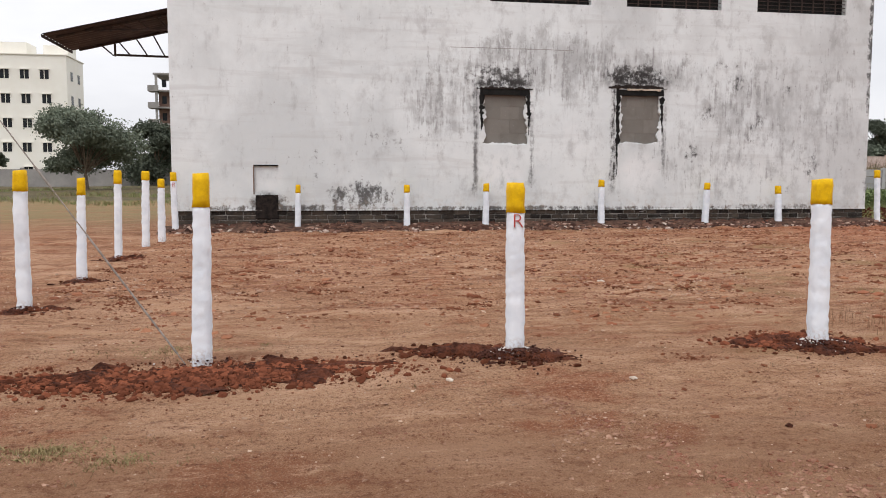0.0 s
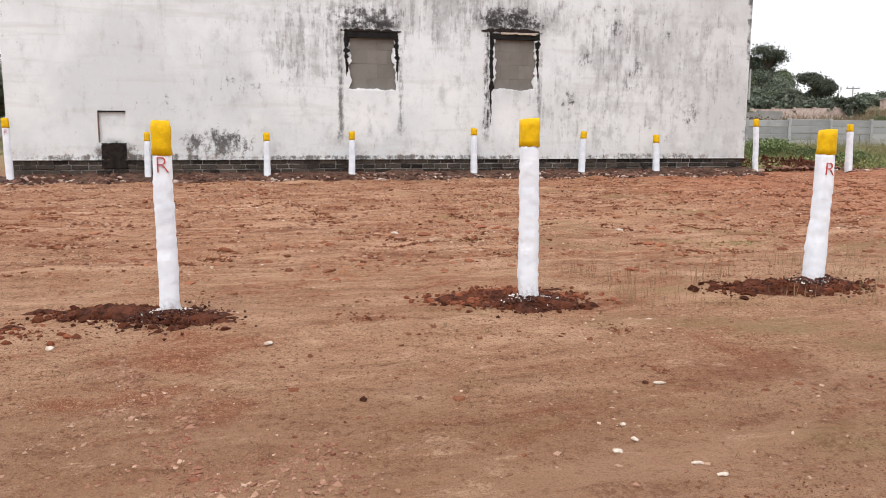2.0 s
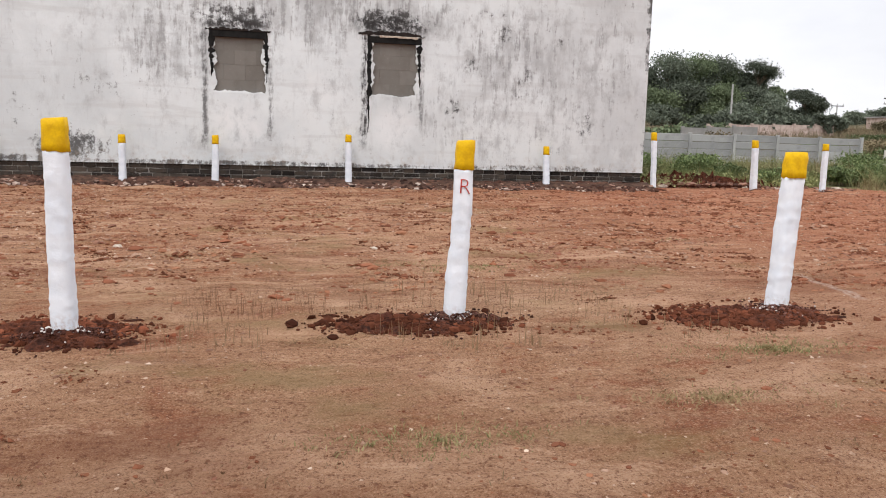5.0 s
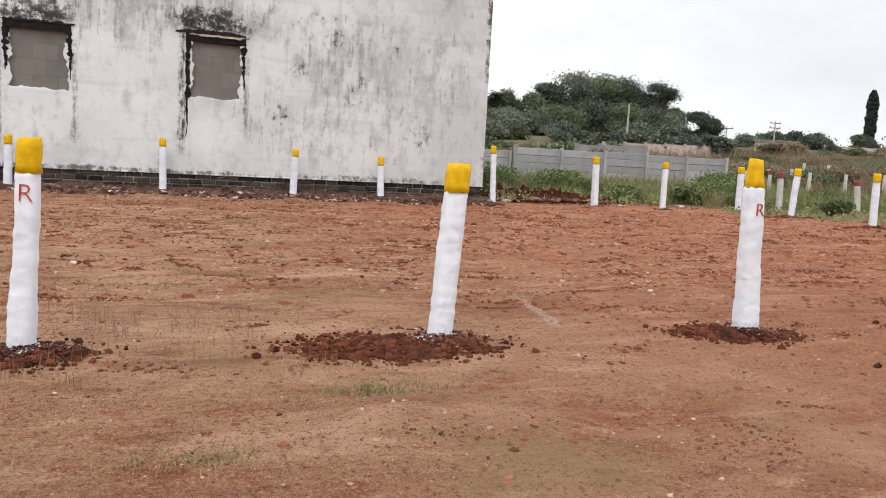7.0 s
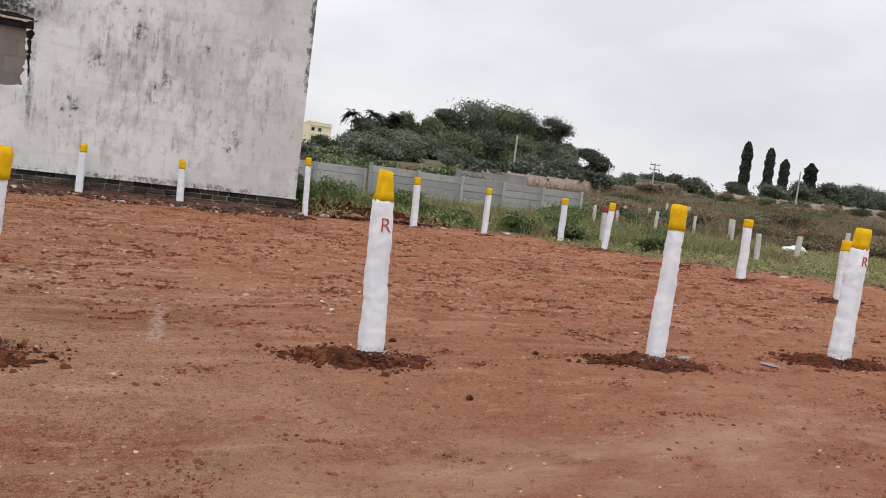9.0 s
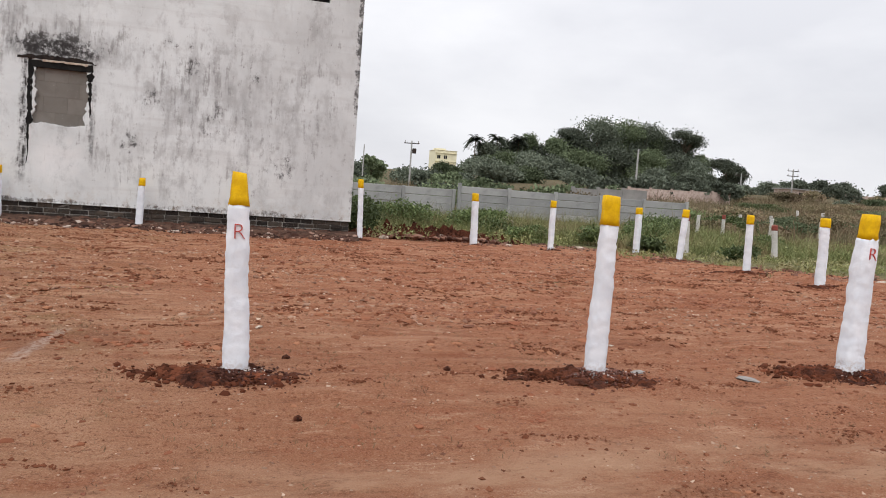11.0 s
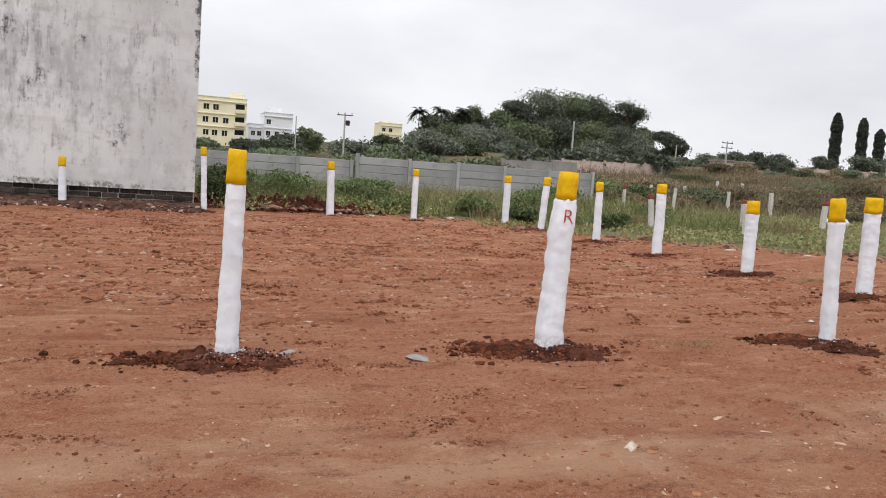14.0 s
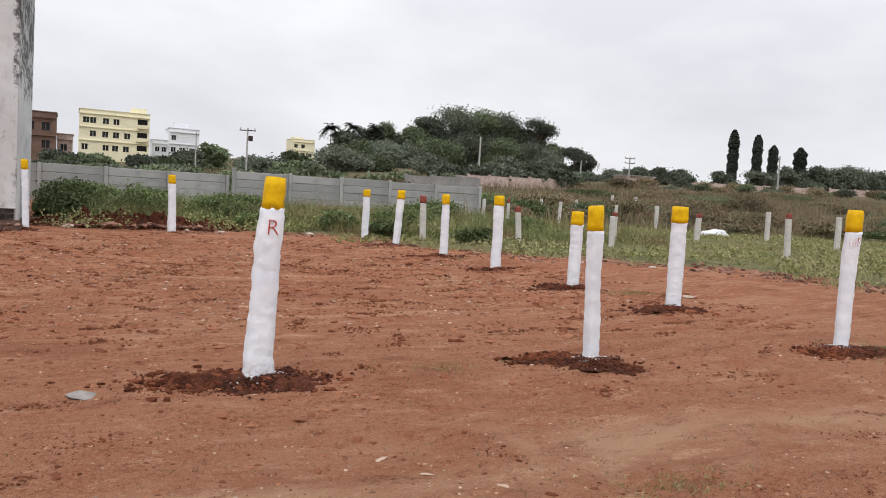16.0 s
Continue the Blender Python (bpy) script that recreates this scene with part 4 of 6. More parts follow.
def build_warehouse():
    house = thing("warehouse", (0, 0, 0), "old warehouse with stained whitewashed wall and blind windows", "building")
    holes = [(4.47, 5.70, 2.40, 3.82), (8.20, 9.42, 2.45, 3.88), (-1.36, -0.76, 1.10, 1.82), (4.66, 7.38, 6.07, 6.75), (8.37, 11.07, 6.07, 6.75), (12.12, 14.80, 6.07, 6.75)]
    xs = sorted({WX0, WX1, *[h[0] for h in holes], *[h[1] for h in holes]})
    zs = sorted({0.70, WTOP, *[h[2] for h in holes], *[h[3] for h in holes]})
    bm = bmesh.new()
    grid = {}

    def vert(x, y, z):
        key = (round(x, 3), round(y, 3), round(z, 3))
        if key not in grid:
            grid[key] = bm.verts.new(key)
        return grid[key]

    def is_hole(x, z):
        return any(h[0] < x < h[1] and h[2] < z < h[3] for h in holes)

    thick = 0.23
    for x0, x1 in zip(xs, xs[1:]):
        for z0, z1 in zip(zs, zs[1:]):
            if not is_hole((x0 + x1) / 2, (z0 + z1) / 2):
                bm.faces.new([vert(x0, WY, z0), vert(x1, WY, z0), vert(x1, WY, z1), vert(x0, WY, z1)])
                bm.faces.new([vert(x0, WY + thick, z0), vert(x0, WY + thick, z1), vert(x1, WY + thick, z1), vert(x1, WY + thick, z0)])
    for a, b, c, d in holes:
        for (x0, z0), (x1, z1) in (((a, c), (b, c)), ((b, c), (b, d)), ((b, d), (a, d)), ((a, d), (a, c))):
            bm.faces.new([vert(x0, WY, z0), vert(x0, WY + thick, z0), vert(x1, WY + thick, z1), vert(x1, WY, z1)])
    bm.faces.new([vert(WX0, WY, WTOP), vert(WX1, WY, WTOP), vert(WX1, WY + thick, WTOP), vert(WX0, WY + thick, WTOP)])
    bm.faces.new([vert(WX0, WY, 0.7), vert(WX0, WY + thick, 0.7), vert(WX1, WY + thick, 0.7), vert(WX1, WY, 0.7)])
    part("front_wall", bm, PLASTER, house)
    part("side_wall", boxes(((WX1 - 0.23, WY + thick + 0.002, 0.0), (WX1 - 0.004, WY1, WTOP))), PLASTER, house)
    part("side_wall", boxes(((WX0 + 0.004, WY + thick + 0.002, 0.0), (WX0 + 0.23, WY1, WTOP))), PLASTER, house)
    part("rear_wall", boxes(((WX0 + 0.24, WY1 - 0.23, 0.0), (WX1 - 0.24, WY1, WTOP))), PLASTER, house)
    part("roof", boxes(((WX0 - 0.15, WY - 0.15, WTOP + 0.003), (WX1 + 0.15, WY1 + 0.15, WTOP + 0.16))), GREY_RENDER, house)
    part("corner_strip", boxes(((WX0 - 0.006, WY + 0.02, 0.70), (WX0 - 0.001, WY + 0.22, WTOP - 0.02))), PLASTER, house)

    # blind windows: block infill set back, torn plaster edge, black mould above
    rng = random.Random(5)
    for wi, (a, b, c, d) in enumerate(holes[:2]):
        win = part("blind_window", boxes(((a - 0.05, WY + 0.16, c - 0.05), (b + 0.05, WY + 0.225, d + 0.0))), BLOCK, house, "window bricked up with bare grey cement blocks")
        z = c
        courses = (0.30, 0.36, 0.34, 0.42)
        for ci, hgt in enumerate(courses):
            x = a - (0.25 if ci % 2 else 0.0)
            while x < b:
                x0, x1 = max(x, a + 0.002), min(x + 0.5, b - 0.002)
                if x1 - x0 > 0.05 and z < d - 0.12:
                    part("block", soft_box((x0 + 0.0005, WY + 0.085 + rng.uniform(0, 0.005), z + 0.0005), (x1 - 0.0005, WY + 0.16, min(z + hgt, d - 0.10) - 0.0005), 0.003), BLOCK, win)
                x += 0.5
            z += hgt
        # torn plaster lip, ragged towards the opening
        outer, inner = [], []
        steps = 22
        for side in range(4):
            for k in range(steps):
                f = k / steps
                if side == 0:
                    p, nrm, base = (a + (b - a) * f, c), (0, 1), 0.06
                elif side == 1:
                    p, nrm, base = (b, c + (d - c) * f), (-1, 0), 0.12
                elif side == 2:
                    p, nrm, base = (b - (b - a) * f, d), (0, -1), 0.03
                else:
                    p, nrm, base = (a, d - (d - c) * f), (1, 0), 0.10
                ins = base * (0.6 + 1.1 * noise.noise(Vector((p[0] * 3.6 + wi * 7, p[1] * 3.6, 2.0))) + 0.7 * noise.noise(Vector((p[0] * 13, p[1] * 13, wi))))
                if side in (1, 3) and f > 0.55 and side == 1:
                    ins *= 0.8
                ins = max(0.006, ins)
                outer.append(p)
                inner.append((p[0] + nrm[0] * ins, p[1] + nrm[1] * ins))
        bm = bmesh.new()
        n = len(outer)
        fo = [bm.verts.new((p[0], WY + 0.003, p[1])) for p in outer]
        fi = [bm.verts.new((min(max(p[0], a + 0.004), b - 0.004), WY + 0.010, min(max(p[1], c + 0.004), d - 0.004))) for p in inner]
        bi = [bm.verts.new((v.co.x, WY + 0.083, v.co.z)) for v in fi]
        for k in range(n):
            j = (k + 1) % n
            bm.faces.new((fo[k], fo[j], fi[j], fi[k]))
            bm.faces.new((fi[k], fi[j], bi[j], bi[k]))
        part("plaster_lip", bm, PLASTER, win, "torn white plaster edge")
        # near-black strip for the shadow under the lintel, and ragged dark side strips
        part("lintel_shadow", soft_box((a - 0.03, WY - 0.006, d - 0.14), (b + 0.04, WY + 0.05, d + 0.02), 0.006, 0.006, rng), NEAR_BLACK, win)
        for sx, z0, wide in ((a - 0.03, c + 0.35 if wi == 0 else c - 0.9, 0.085), (b + 0.02, c + 0.25, 0.07)):
            bm = bmesh.new()
            rows = []
            for k in range(41):
                zz = z0 + (d + 0.03 - z0) * k / 40
                wd = wide * min(1.0, 0.15 + k / 22) * (0.55 + 1.1 * abs(noise.noise(Vector((sx, zz * 7, wi)))) + 0.5 * noise.noise(Vector((sx, zz * 21, 4))))
                mid = sx + 0.03 * noise.noise(Vector((sx, zz * 3, 9)))
                rows.append([bm.verts.new(q) for q in ((mid - wd, WY + 0.004, zz), (mid, WY - 0.007, zz), (mid + wd, WY + 0.004, zz))])
            for r0, r1 in zip(rows, rows[1:]):
                for k in range(2):
                    bm.faces.new((r0[k], r0[k + 1], r1[k + 1], r1[k]))
            part("side_strip", bm, NEAR_BLACK, win)
        # ragged raised band of black mould above the opening
        x0, x1, zz = (a - 0.16, b + 0.12, d + 0.02) if wi == 0 else (a - 0.30, b + 0.12, d + 0.05)
        bm = bmesh.new()
        m = 60
        rows = []
        for k in range(m + 1):
            f = k / m
            x = x0 + (x1 - x0) * f
            lump = 0.5 + noise.noise(Vector((x * 6, wi * 3, 0)))
            dep = 0.010 + 0.018 * max(0.0, lump)
            lo = zz + 0.03 * noise.noise(Vector((x * 9, 5, 0))) - 0.02 * abs(noise.noise(Vector((x * 24, 5, 0))))
            hi = zz + (0.04 if wi == 0 else 0.09) * min(1.0, 6 * f, 6 * (1 - f)) + 0.06 * noise.noise(Vector((x * 5, 9, 0))) + 0.05 * noise.noise(Vector((x * 17, 9, 4)))
            rows.append([bm.verts.new(q) for q in ((x, WY + 0.01, lo - 0.01), (x, WY - dep, lo), (x, WY - dep * 0.8, (lo + hi) / 2), (x, WY + 0.01, hi + 0.03))])
        for r0, r1 in zip(rows, rows[1:]):
            for k in range(3):
                bm.faces.new((r0[k], r1[k], r1[k + 1], r0[k + 1]))
        part("mould_crust", bm, SOOT, win, "ragged raised band of black mould above the window")
        if wi == 1:
            bm = bmesh.new()
            rows = []
            for k in range(17):
                x = a + 0.22 + 0.95 * k / 16
                t2 = 0.008 + 0.03 * noise.noise(Vector((x * 8, 1, 1)))
                rows.append([bm.verts.new(q) for q in ((x, WY - 0.032, zz - 0.05 - t2), (x, WY - 0.036, zz - 0.02), (x, WY - 0.02, zz - 0.01))])
            for r0, r1 in zip(rows, rows[1:]):
                for k in range(2):
                    bm.faces.new((r0[k], r1[k], r1[k + 1], r0[k + 1]))
            part("lime_crust", bm, PALE_STONE, win)

    # blind hatch above a sooty outlet
    a, b, c, d = holes[2]
    hatch = part("hatch", boxes(((a - 0.02, WY + 0.055, c), (b + 0.02, WY + 0.2, d + 0.02))), PLASTER, house, "shallow plastered hatch with dark edges")
    part("edge", boxes(((a, WY - 0.004, d - 0.012), (b, WY + 0.05, d + 0.02))), NEAR_BLACK, hatch)
    part("edge", boxes(((a - 0.02, WY - 0.004, c), (a + 0.004, WY + 0.05, d + 0.02))), BROWN_WALL, hatch)
    bm = bmesh.new()
    hub = bm.verts.new((-1.0, WY - 0.012, 0.80))
    rim = []
    for k in range(72):
        t = k * 2 * math.pi / 72
        sq = 1 / max(abs(math.cos(t)), abs(math.sin(t)))
        rr = 1 + 0.05 * noise.noise(Vector((math.cos(t) * 1.3, math.sin(t) * 1.3, 3))) + 0.05 * noise.noise(Vector((math.cos(t) * 6, math.sin(t) * 6, 8)))
        mid = bm.verts.new((-1.05 + 0.25 * rr * sq * math.cos(t), WY - 0.012 + 0.008 * noise.noise(Vector((k, 2, 0)) * 0.7), 0.78 + 0.27 * rr * sq * math.sin(t)))
        rim.append((mid, bm.verts.new((-1.05 + 0.29 * rr * sq * math.cos(t), WY + 0.003, 0.79 + 0.31 * rr * sq * math.sin(t)))))
    for k in range(72):
        p, q = rim[k], rim[(k + 1) % 72]
        bm.faces.new((hub, q[0], p[0]))
        bm.faces.new((p[0], q[0], q[1], p[1]))
    part("outlet", bm, SOOT, hatch, "ragged soot-blackened crust")

    # high ventilators: bars before a near-black panel that stands for the unlit inside
    for a, b, c, d in holes[3:]:
        vent = part("ventilator", boxes(((a - 0.02, WY + 0.19, c - 0.02), (b + 0.02, WY + 0.222, d + 0.02))), NEAR_BLACK, house, "barred ventilator with a black panel for its dark inside")
        bar = boxes(((a, WY + 0.05, -0.008), (b, WY + 0.066, 0.008)))
        me = part("bar", bar, STEEL, vent)
        me.location.z = c + 0.1
        for k in range(1, 6):
            ob = new("bar", me.data)
            ob.parent, ob.location = vent, (0, 0, c + 0.1 + k * 0.1)
        post = boxes(((-0.012, WY + 0.045, c), (0.012, WY + 0.075, d)))
        me = part("bar", post, STEEL, vent)
        me.location.x = a + 0.34
        for k in range(1, 7):
            ob = new("bar", me.data)
            ob.parent, ob.location = vent, (a + 0.34 * (k + 1), 0, 0)
    # lines of old patching on the wall
    for x0, x1, z in ((3.6, 6.9, 4.88),):
        bm = bmesh.new()
        rows = []
        for k in range(41):
            x = x0 + (x1 - x0) * k / 40
            zz = z + 0.01 * noise.noise(Vector((x * 3, z, 0)))
            t2 = 0.007 + 0.005 * noise.noise(Vector((x * 9, z, 2)))
            rows.append([bm.verts.new(q) for q in ((x, WY - 0.001, zz - t2), (x, WY - 0.006, zz), (x, WY - 0.001, zz + t2))])
        for r0, r1 in zip(rows, rows[1:]):
            for k in range(2):
                bm.faces.new((r0[k], r1[k], r1[k + 1], r0[k + 1]))
        part("plaster_seam", bm, GREY_RENDER, house)

    # plinth of mouldy stone blocks, set back under the plaster edge
    plinth = part("plinth", boxes(((WX0 + 0.03, WY + 0.055, -0.1), (WX1 - 0.03, WY + 0.22, 0.698))), MORTAR, house, "dark mouldy stone plinth")
    rng2 = random.Random(9)
    for ci, (z0, z1) in enumerate(((0.10, 0.215), (0.219, 0.333), (0.337, 0.451), (0.455, 0.569), (0.573, 0.690))):
        x = WX0 + 0.03 - (0.2 if ci % 2 else 0)
        while x < WX1 - 0.05:
            w = rng2.uniform(0.26, 0.44)
            x0, x1 = max(x, WX0 + 0.03), min(x + w, WX1 - 0.03)
            if x1 - x0 > 0.08:
                part("stone", soft_box((x0 + 0.009, WY + 0.030 + rng2.uniform(0, 0.018), z0 + rng2.uniform(0.004, 0.012)), (x1 - 0.009, WY + 0.06, z1 - rng2.uniform(0.004, 0.012)), 0.012, 0.009, rng2), MASONRY, plinth)
            x += w
    part("plaster_drip", soft_box((WX0 - 0.005, WY - 0.010, 0.682), (WX1 + 0.01, WY + 0.01, 0.712), 0.006), PLASTER, house)

    # lean-to canopy with light trusses
    canopy = part("canopy", boxes(), SHEET, house, "brown sheet canopy on steel trusses")
    bm = bmesh.new()
    m = 34
    top, bot = [], []
    for k in range(m + 1):
        y = 20.42 + (22.78 - 20.42) * k / m
        r = 0.012 * math.sin(k * 1.9)
        top.append((bm.verts.new((WX0 - 0.01, y, 5.62 + r)), bm.verts.new((-6.22, y, 4.92 + r))))
        bot.append((bm.verts.new((WX0 - 0.01, y, 5.60 + r)), bm.verts.new((-6.22, y, 4.90 + r))))
    for k in range(m):
        bm.faces.new((top[k][0], top[k + 1][0], top[k + 1][1], top[k][1]))
        bm.faces.new((bot[k][0], bot[k][1], bot[k + 1][1], bot[k + 1][0]))
        bm.faces.new((top[k][1], top[k + 1][1], bot[k + 1][1], bot[k][1]))
    part("sheet", bm, SHEET, canopy)
    part("fascia", boxes(((-6.24, 20.42, 4.83), (-6.222, 22.78, 4.90))), SHEET, canopy)
    for y, low in ((20.75, 5.16), (22.6, 4.78)):
        bm = bmesh.new()
        tube(bm, ((WX0 - 0.01, y, 5.55), (-6.0, y, 4.90)), (0.03, 0.03))
        tube(bm, ((WX0 - 0.01, y, low), (-5.1, y, min(low + 0.02, 5.08))), (0.03, 0.03))
        for k in range(5):
            x0 = WX0 - 0.05 - k * 0.44
            tube(bm, ((x0, y, low), (x0 - 0.30, y, 5.55 - 0.242 * (0.35 + k * 0.44))), (0.02, 0.02))
        tube(bm, ((-5.1, y, low - 0.02 if low < 5 else 5.04), (-5.1, y, 5.09)), (0.03, 0.03))
        part("truss", bm, STEEL, canopy)
    return house


build_warehouse()


# ---- rubble along the foot of the wall, pebbles, clods ----
def scatter(n, seed, x0, x1, y0, y1, keep=None):
    rng = np.random.default_rng(seed)
    out = []
    while len(out) < n:
        x, y = rng.uniform(x0, x1), rng.uniform(y0, y1)
        if keep is None or keep(x, y, rng):
            out.append((x, y, surface_z(x, y)))
    return np.array(out), rng


def near_stone(x, y):
    return any(abs(x - r[0]) < 0.5 and abs(y - r[1]) < 0.35 for r in FRONT_ROW)


def patchy(scale, level, off=0.0):
    return lambda x, y, rng: noise.noise(Vector((x * scale, y * scale, off))) + rng.uniform(-0.25, 0.25) > level


pts, rng = scatter(9000, 301, -3.3, 15.6, 19.35, 20.42, lambda x, y, r: r.uniform() < 0.25 + 0.75 * (y - 19.35) / 1.0)
pts[:, 2] += np.maximum(0, pts[:, 1] - 19.65) * 0.17 + 0.012
tagged(part("rubble", rocks("rubble", pts, np.minimum(rng.gamma(1.5, 0.02, len(pts)) + 0.006, 0.10), rng, 0.7), BRICKBAT), "dark earth rubble and broken stone along the plinth", "rubble", kind="stuff")
pts, rng = scatter(900, 311, -3.2, 15.8, 19.2, 20.25, lambda x, y, r: noise.noise(Vector((x * 1.5, y, 6))) > -0.25)
pts[:, 2] += np.maximum(0, pts[:, 1] - 19.65) * 0.20 + 0.02
tagged(part("brickbats", rocks("brickbats", pts, np.minimum(rng.gamma(1.6, 0.016, len(pts)) + 0.010, 0.075), rng, 0.6), RUBBLE_BITS), "pale plaster bits and orange brickbats along the plinth", "rubble", kind="stuff")
bm = bmesh.new()
rows = []
for k in range(161):
    x = -3.6 + 19.4 * k / 160
    w = 0.14 * noise.noise(Vector((x * 1.4, 0, 0))) + 0.08 * noise.noise(Vector((x * 5, 0, 0)))
    lift = 0.16 + 0.12 * noise.noise(Vector((x * 2.2, 3, 0)))
    rows.append([bm.verts.new((x, yy, ground_z(x, yy) + zz)) for yy, zz in ((19.62 + w, -0.03), (19.72 + w, 0.03), (19.9 + w * 0.5, 0.04 + lift * 0.3), (20.1, 0.045 + lift * 0.6), (20.39, 0.05 + lift * 0.8))])
for r0, r1 in zip(rows, rows[1:]):
    for k in range(4):
        bm.faces.new((r0[k], r1[k], r1[k + 1], r0[k + 1]))
tagged(part("earth_bank", bm, BANK), "low bank of dark moist earth against the plinth", "earth bank", kind="stuff")

pts, rng = scatter(22000, 302, -4, 26, 2.2, 12.0, patchy(0.8, -0.1))
strip = scatter(5200, 305, 0.6, 4.2, 2.2, 5.4, lambda x, y, r: abs(x - 2.25 + 0.35 * (y - 3.5) + 0.5 * noise.noise(Vector((x * 2, y * 2, 8)))) < abs(r.normal(0, 0.4)) * (0.2 + 0.3 * (5.4 - y)) and r.uniform() < 0.4)[0]
pts = np.concatenate([pts, strip])
tagged(part("pebbles", rocks("pebbles", pts, np.minimum(rng.gamma(1.4, 0.0036, len(pts)) + 0.0025, 0.022), rng, 0.6, GRAIN), PEBBLE), "small pale and reddish pebbles on bare earth", "pebbles", kind="stuff")
pts, rng = scatter(17000, 303, -3, 24, 8.5, 19.4, patchy(0.7, 0.0, 5.0))
tagged(part("brick_chips", rocks("brick_chips", pts, np.minimum(rng.gamma(1.4, 0.0085, len(pts)) + 0.004, 0.05), rng, 0.5), PEBBLE), "brick chips and flat stones strewn over the graded plot", "stone chips", kind="stuff")
pts, rng = scatter(14000, 304, -3, 24, 2.5, 19.0, lambda x, y, r: noise.noise(Vector((x * 0.9, y * 1.4, 9.0))) + r.uniform(-0.3, 0.3) > (0.22 if y < 8 else -0.05))
tagged(part("earth_crumbs", rocks("earth_crumbs", pts, np.minimum(rng.gamma(1.3, 0.006, len(pts)) + 0.003, 0.032) * np.where(pts[:, 1] > 8, 1.5, 1.0), rng, 0.5, GRAIN), CRUST), "dark crumbs of red earth scattered on the ground", "earth crumbs", kind="stuff")


# pale grit everywhere, and short rows of broken crust
pts, rng = scatter(15000, 308, -4, 26, 2.2, 19.0, lambda x, y, r: noise.noise(Vector((x * 1.1, y * 1.6, 31.0))) + r.uniform(-0.35, 0.35) > 0.0)
tagged(part("pale_grit", rocks("pale_grit", pts, np.minimum(rng.gamma(1.5, 0.0032, len(pts)) + 0.0025, 0.022) * np.where(pts[:, 1] > 8, 1.6, 1.0), rng, 0.6, GRAIN), PALE_GRIT), "pale stone grit strewn over the earth", "grit", kind="stuff")
seats, rng = scatter(430, 309, -3, 25, 2.4, 19.0, lambda x, y, r: not near_stone(x, y) and r.uniform() < (0.15 if x < 9 and y < 8 else 1.0))
crust = []
for sx, sy, _ in seats:
    long, wide, turn = rng.uniform(0.08, 0.38), rng.uniform(0.04, 0.15), rng.normal(0, 0.5)
    for _ in range(int(30 + 130 * long)):
        u, w = rng.normal(0, 0.5) * long, rng.normal(0, 0.5) * wide
        px, py = sx + u * math.cos(turn) - w * math.sin(turn), sy + u * math.sin(turn) + w * math.cos(turn)
        crust.append((px, py, surface_z(px, py) + 0.004))
crust = np.array(crust)
tagged(part("broken_crust", rocks("broken_crust", crust, np.minimum(rng.gamma(1.5, 0.0042, len(crust)) + 0.003, 0.026) * np.interp(crust[:, 1], (3.0, 5.0, 9.0), (0.45, 0.8, 1.5)), rng, 0.6, GRAIN), CRUST), "crumbled dark crusts of red earth", "earth crumbs", kind="stuff")


pts, rng = scatter(12500, 307, -3, 25, 3.0, 19.3, lambda x, y, r: (y > 7.2 or x > 6.5) and not near_stone(x, y) and noise.noise(Vector((x * 0.55, y * 0.8, 21.0))) + r.uniform(-0.3, 0.3) > 0.0 and r.uniform() < 0.35 + 0.05 * max(0.0, x))
tagged(part("soil_lumps", rocks("soil_lumps", pts, np.minimum(rng.gamma(1.6, 0.011, len(pts)) + 0.008, 0.07) * np.where(pts[:, 1] < 7.2, 0.5, 1.0), rng, 0.45), LUMP), "flattened lumps of red soil over the graded plot", "soil lumps", kind="stuff")
pts, rng = scatter(2600, 306, 15.6, 32, 7.0, 23.5, lambda x, y, r: abs(weedy(x, y) + 1.2 * noise.noise(Vector((x * 0.8, y * 0.8, 2)))) < abs(r.normal(0, 0.55)) and noise.noise(Vector((x * 0.6, y * 0.6, 12))) > -0.15)
tagged(part("edge_clods", rocks("edge_clods", pts, np.minimum(rng.gamma(1.3, 0.018, len(pts)) + 0.008, 0.10), rng, 0.6), BRICKBAT), "clods and broken stones along the weedy edge", "clods", kind="stuff")


def stone(x, y, s, mat, label, seed, flat=0.5, squash=(1, 1)):
    rng = random.Random(seed)
    bm = bmesh.new()
    bmesh.ops.create_icosphere(bm, subdivisions=1 if s < 0.08 else 2, radius=1.0)
    for v in bm.verts:
        v.co *= 1 + rng.uniform(-0.2, 0.2) + 0.35 * noise.noise(v.co * 1.3 + Vector((seed, 0, 0))) + 0.12 * noise.noise(v.co * 4 + Vector((0, seed, 0)))
        v.co = Vector((v.co.x * s * squash[0], v.co.y * s * squash[1], v.co.z * s * flat))
    ob = tagged(part("stone", bm, mat), label, "stone", "loose stones on the ground")
    ob.matrix_basis = pose(x, y, surface_z(x, y) + s * flat * 0.4, rng.uniform(-8, 8), rng.uniform(-8, 8), rng.uniform(0, 360))


PALE = "pale chipped stone lying on bare earth"
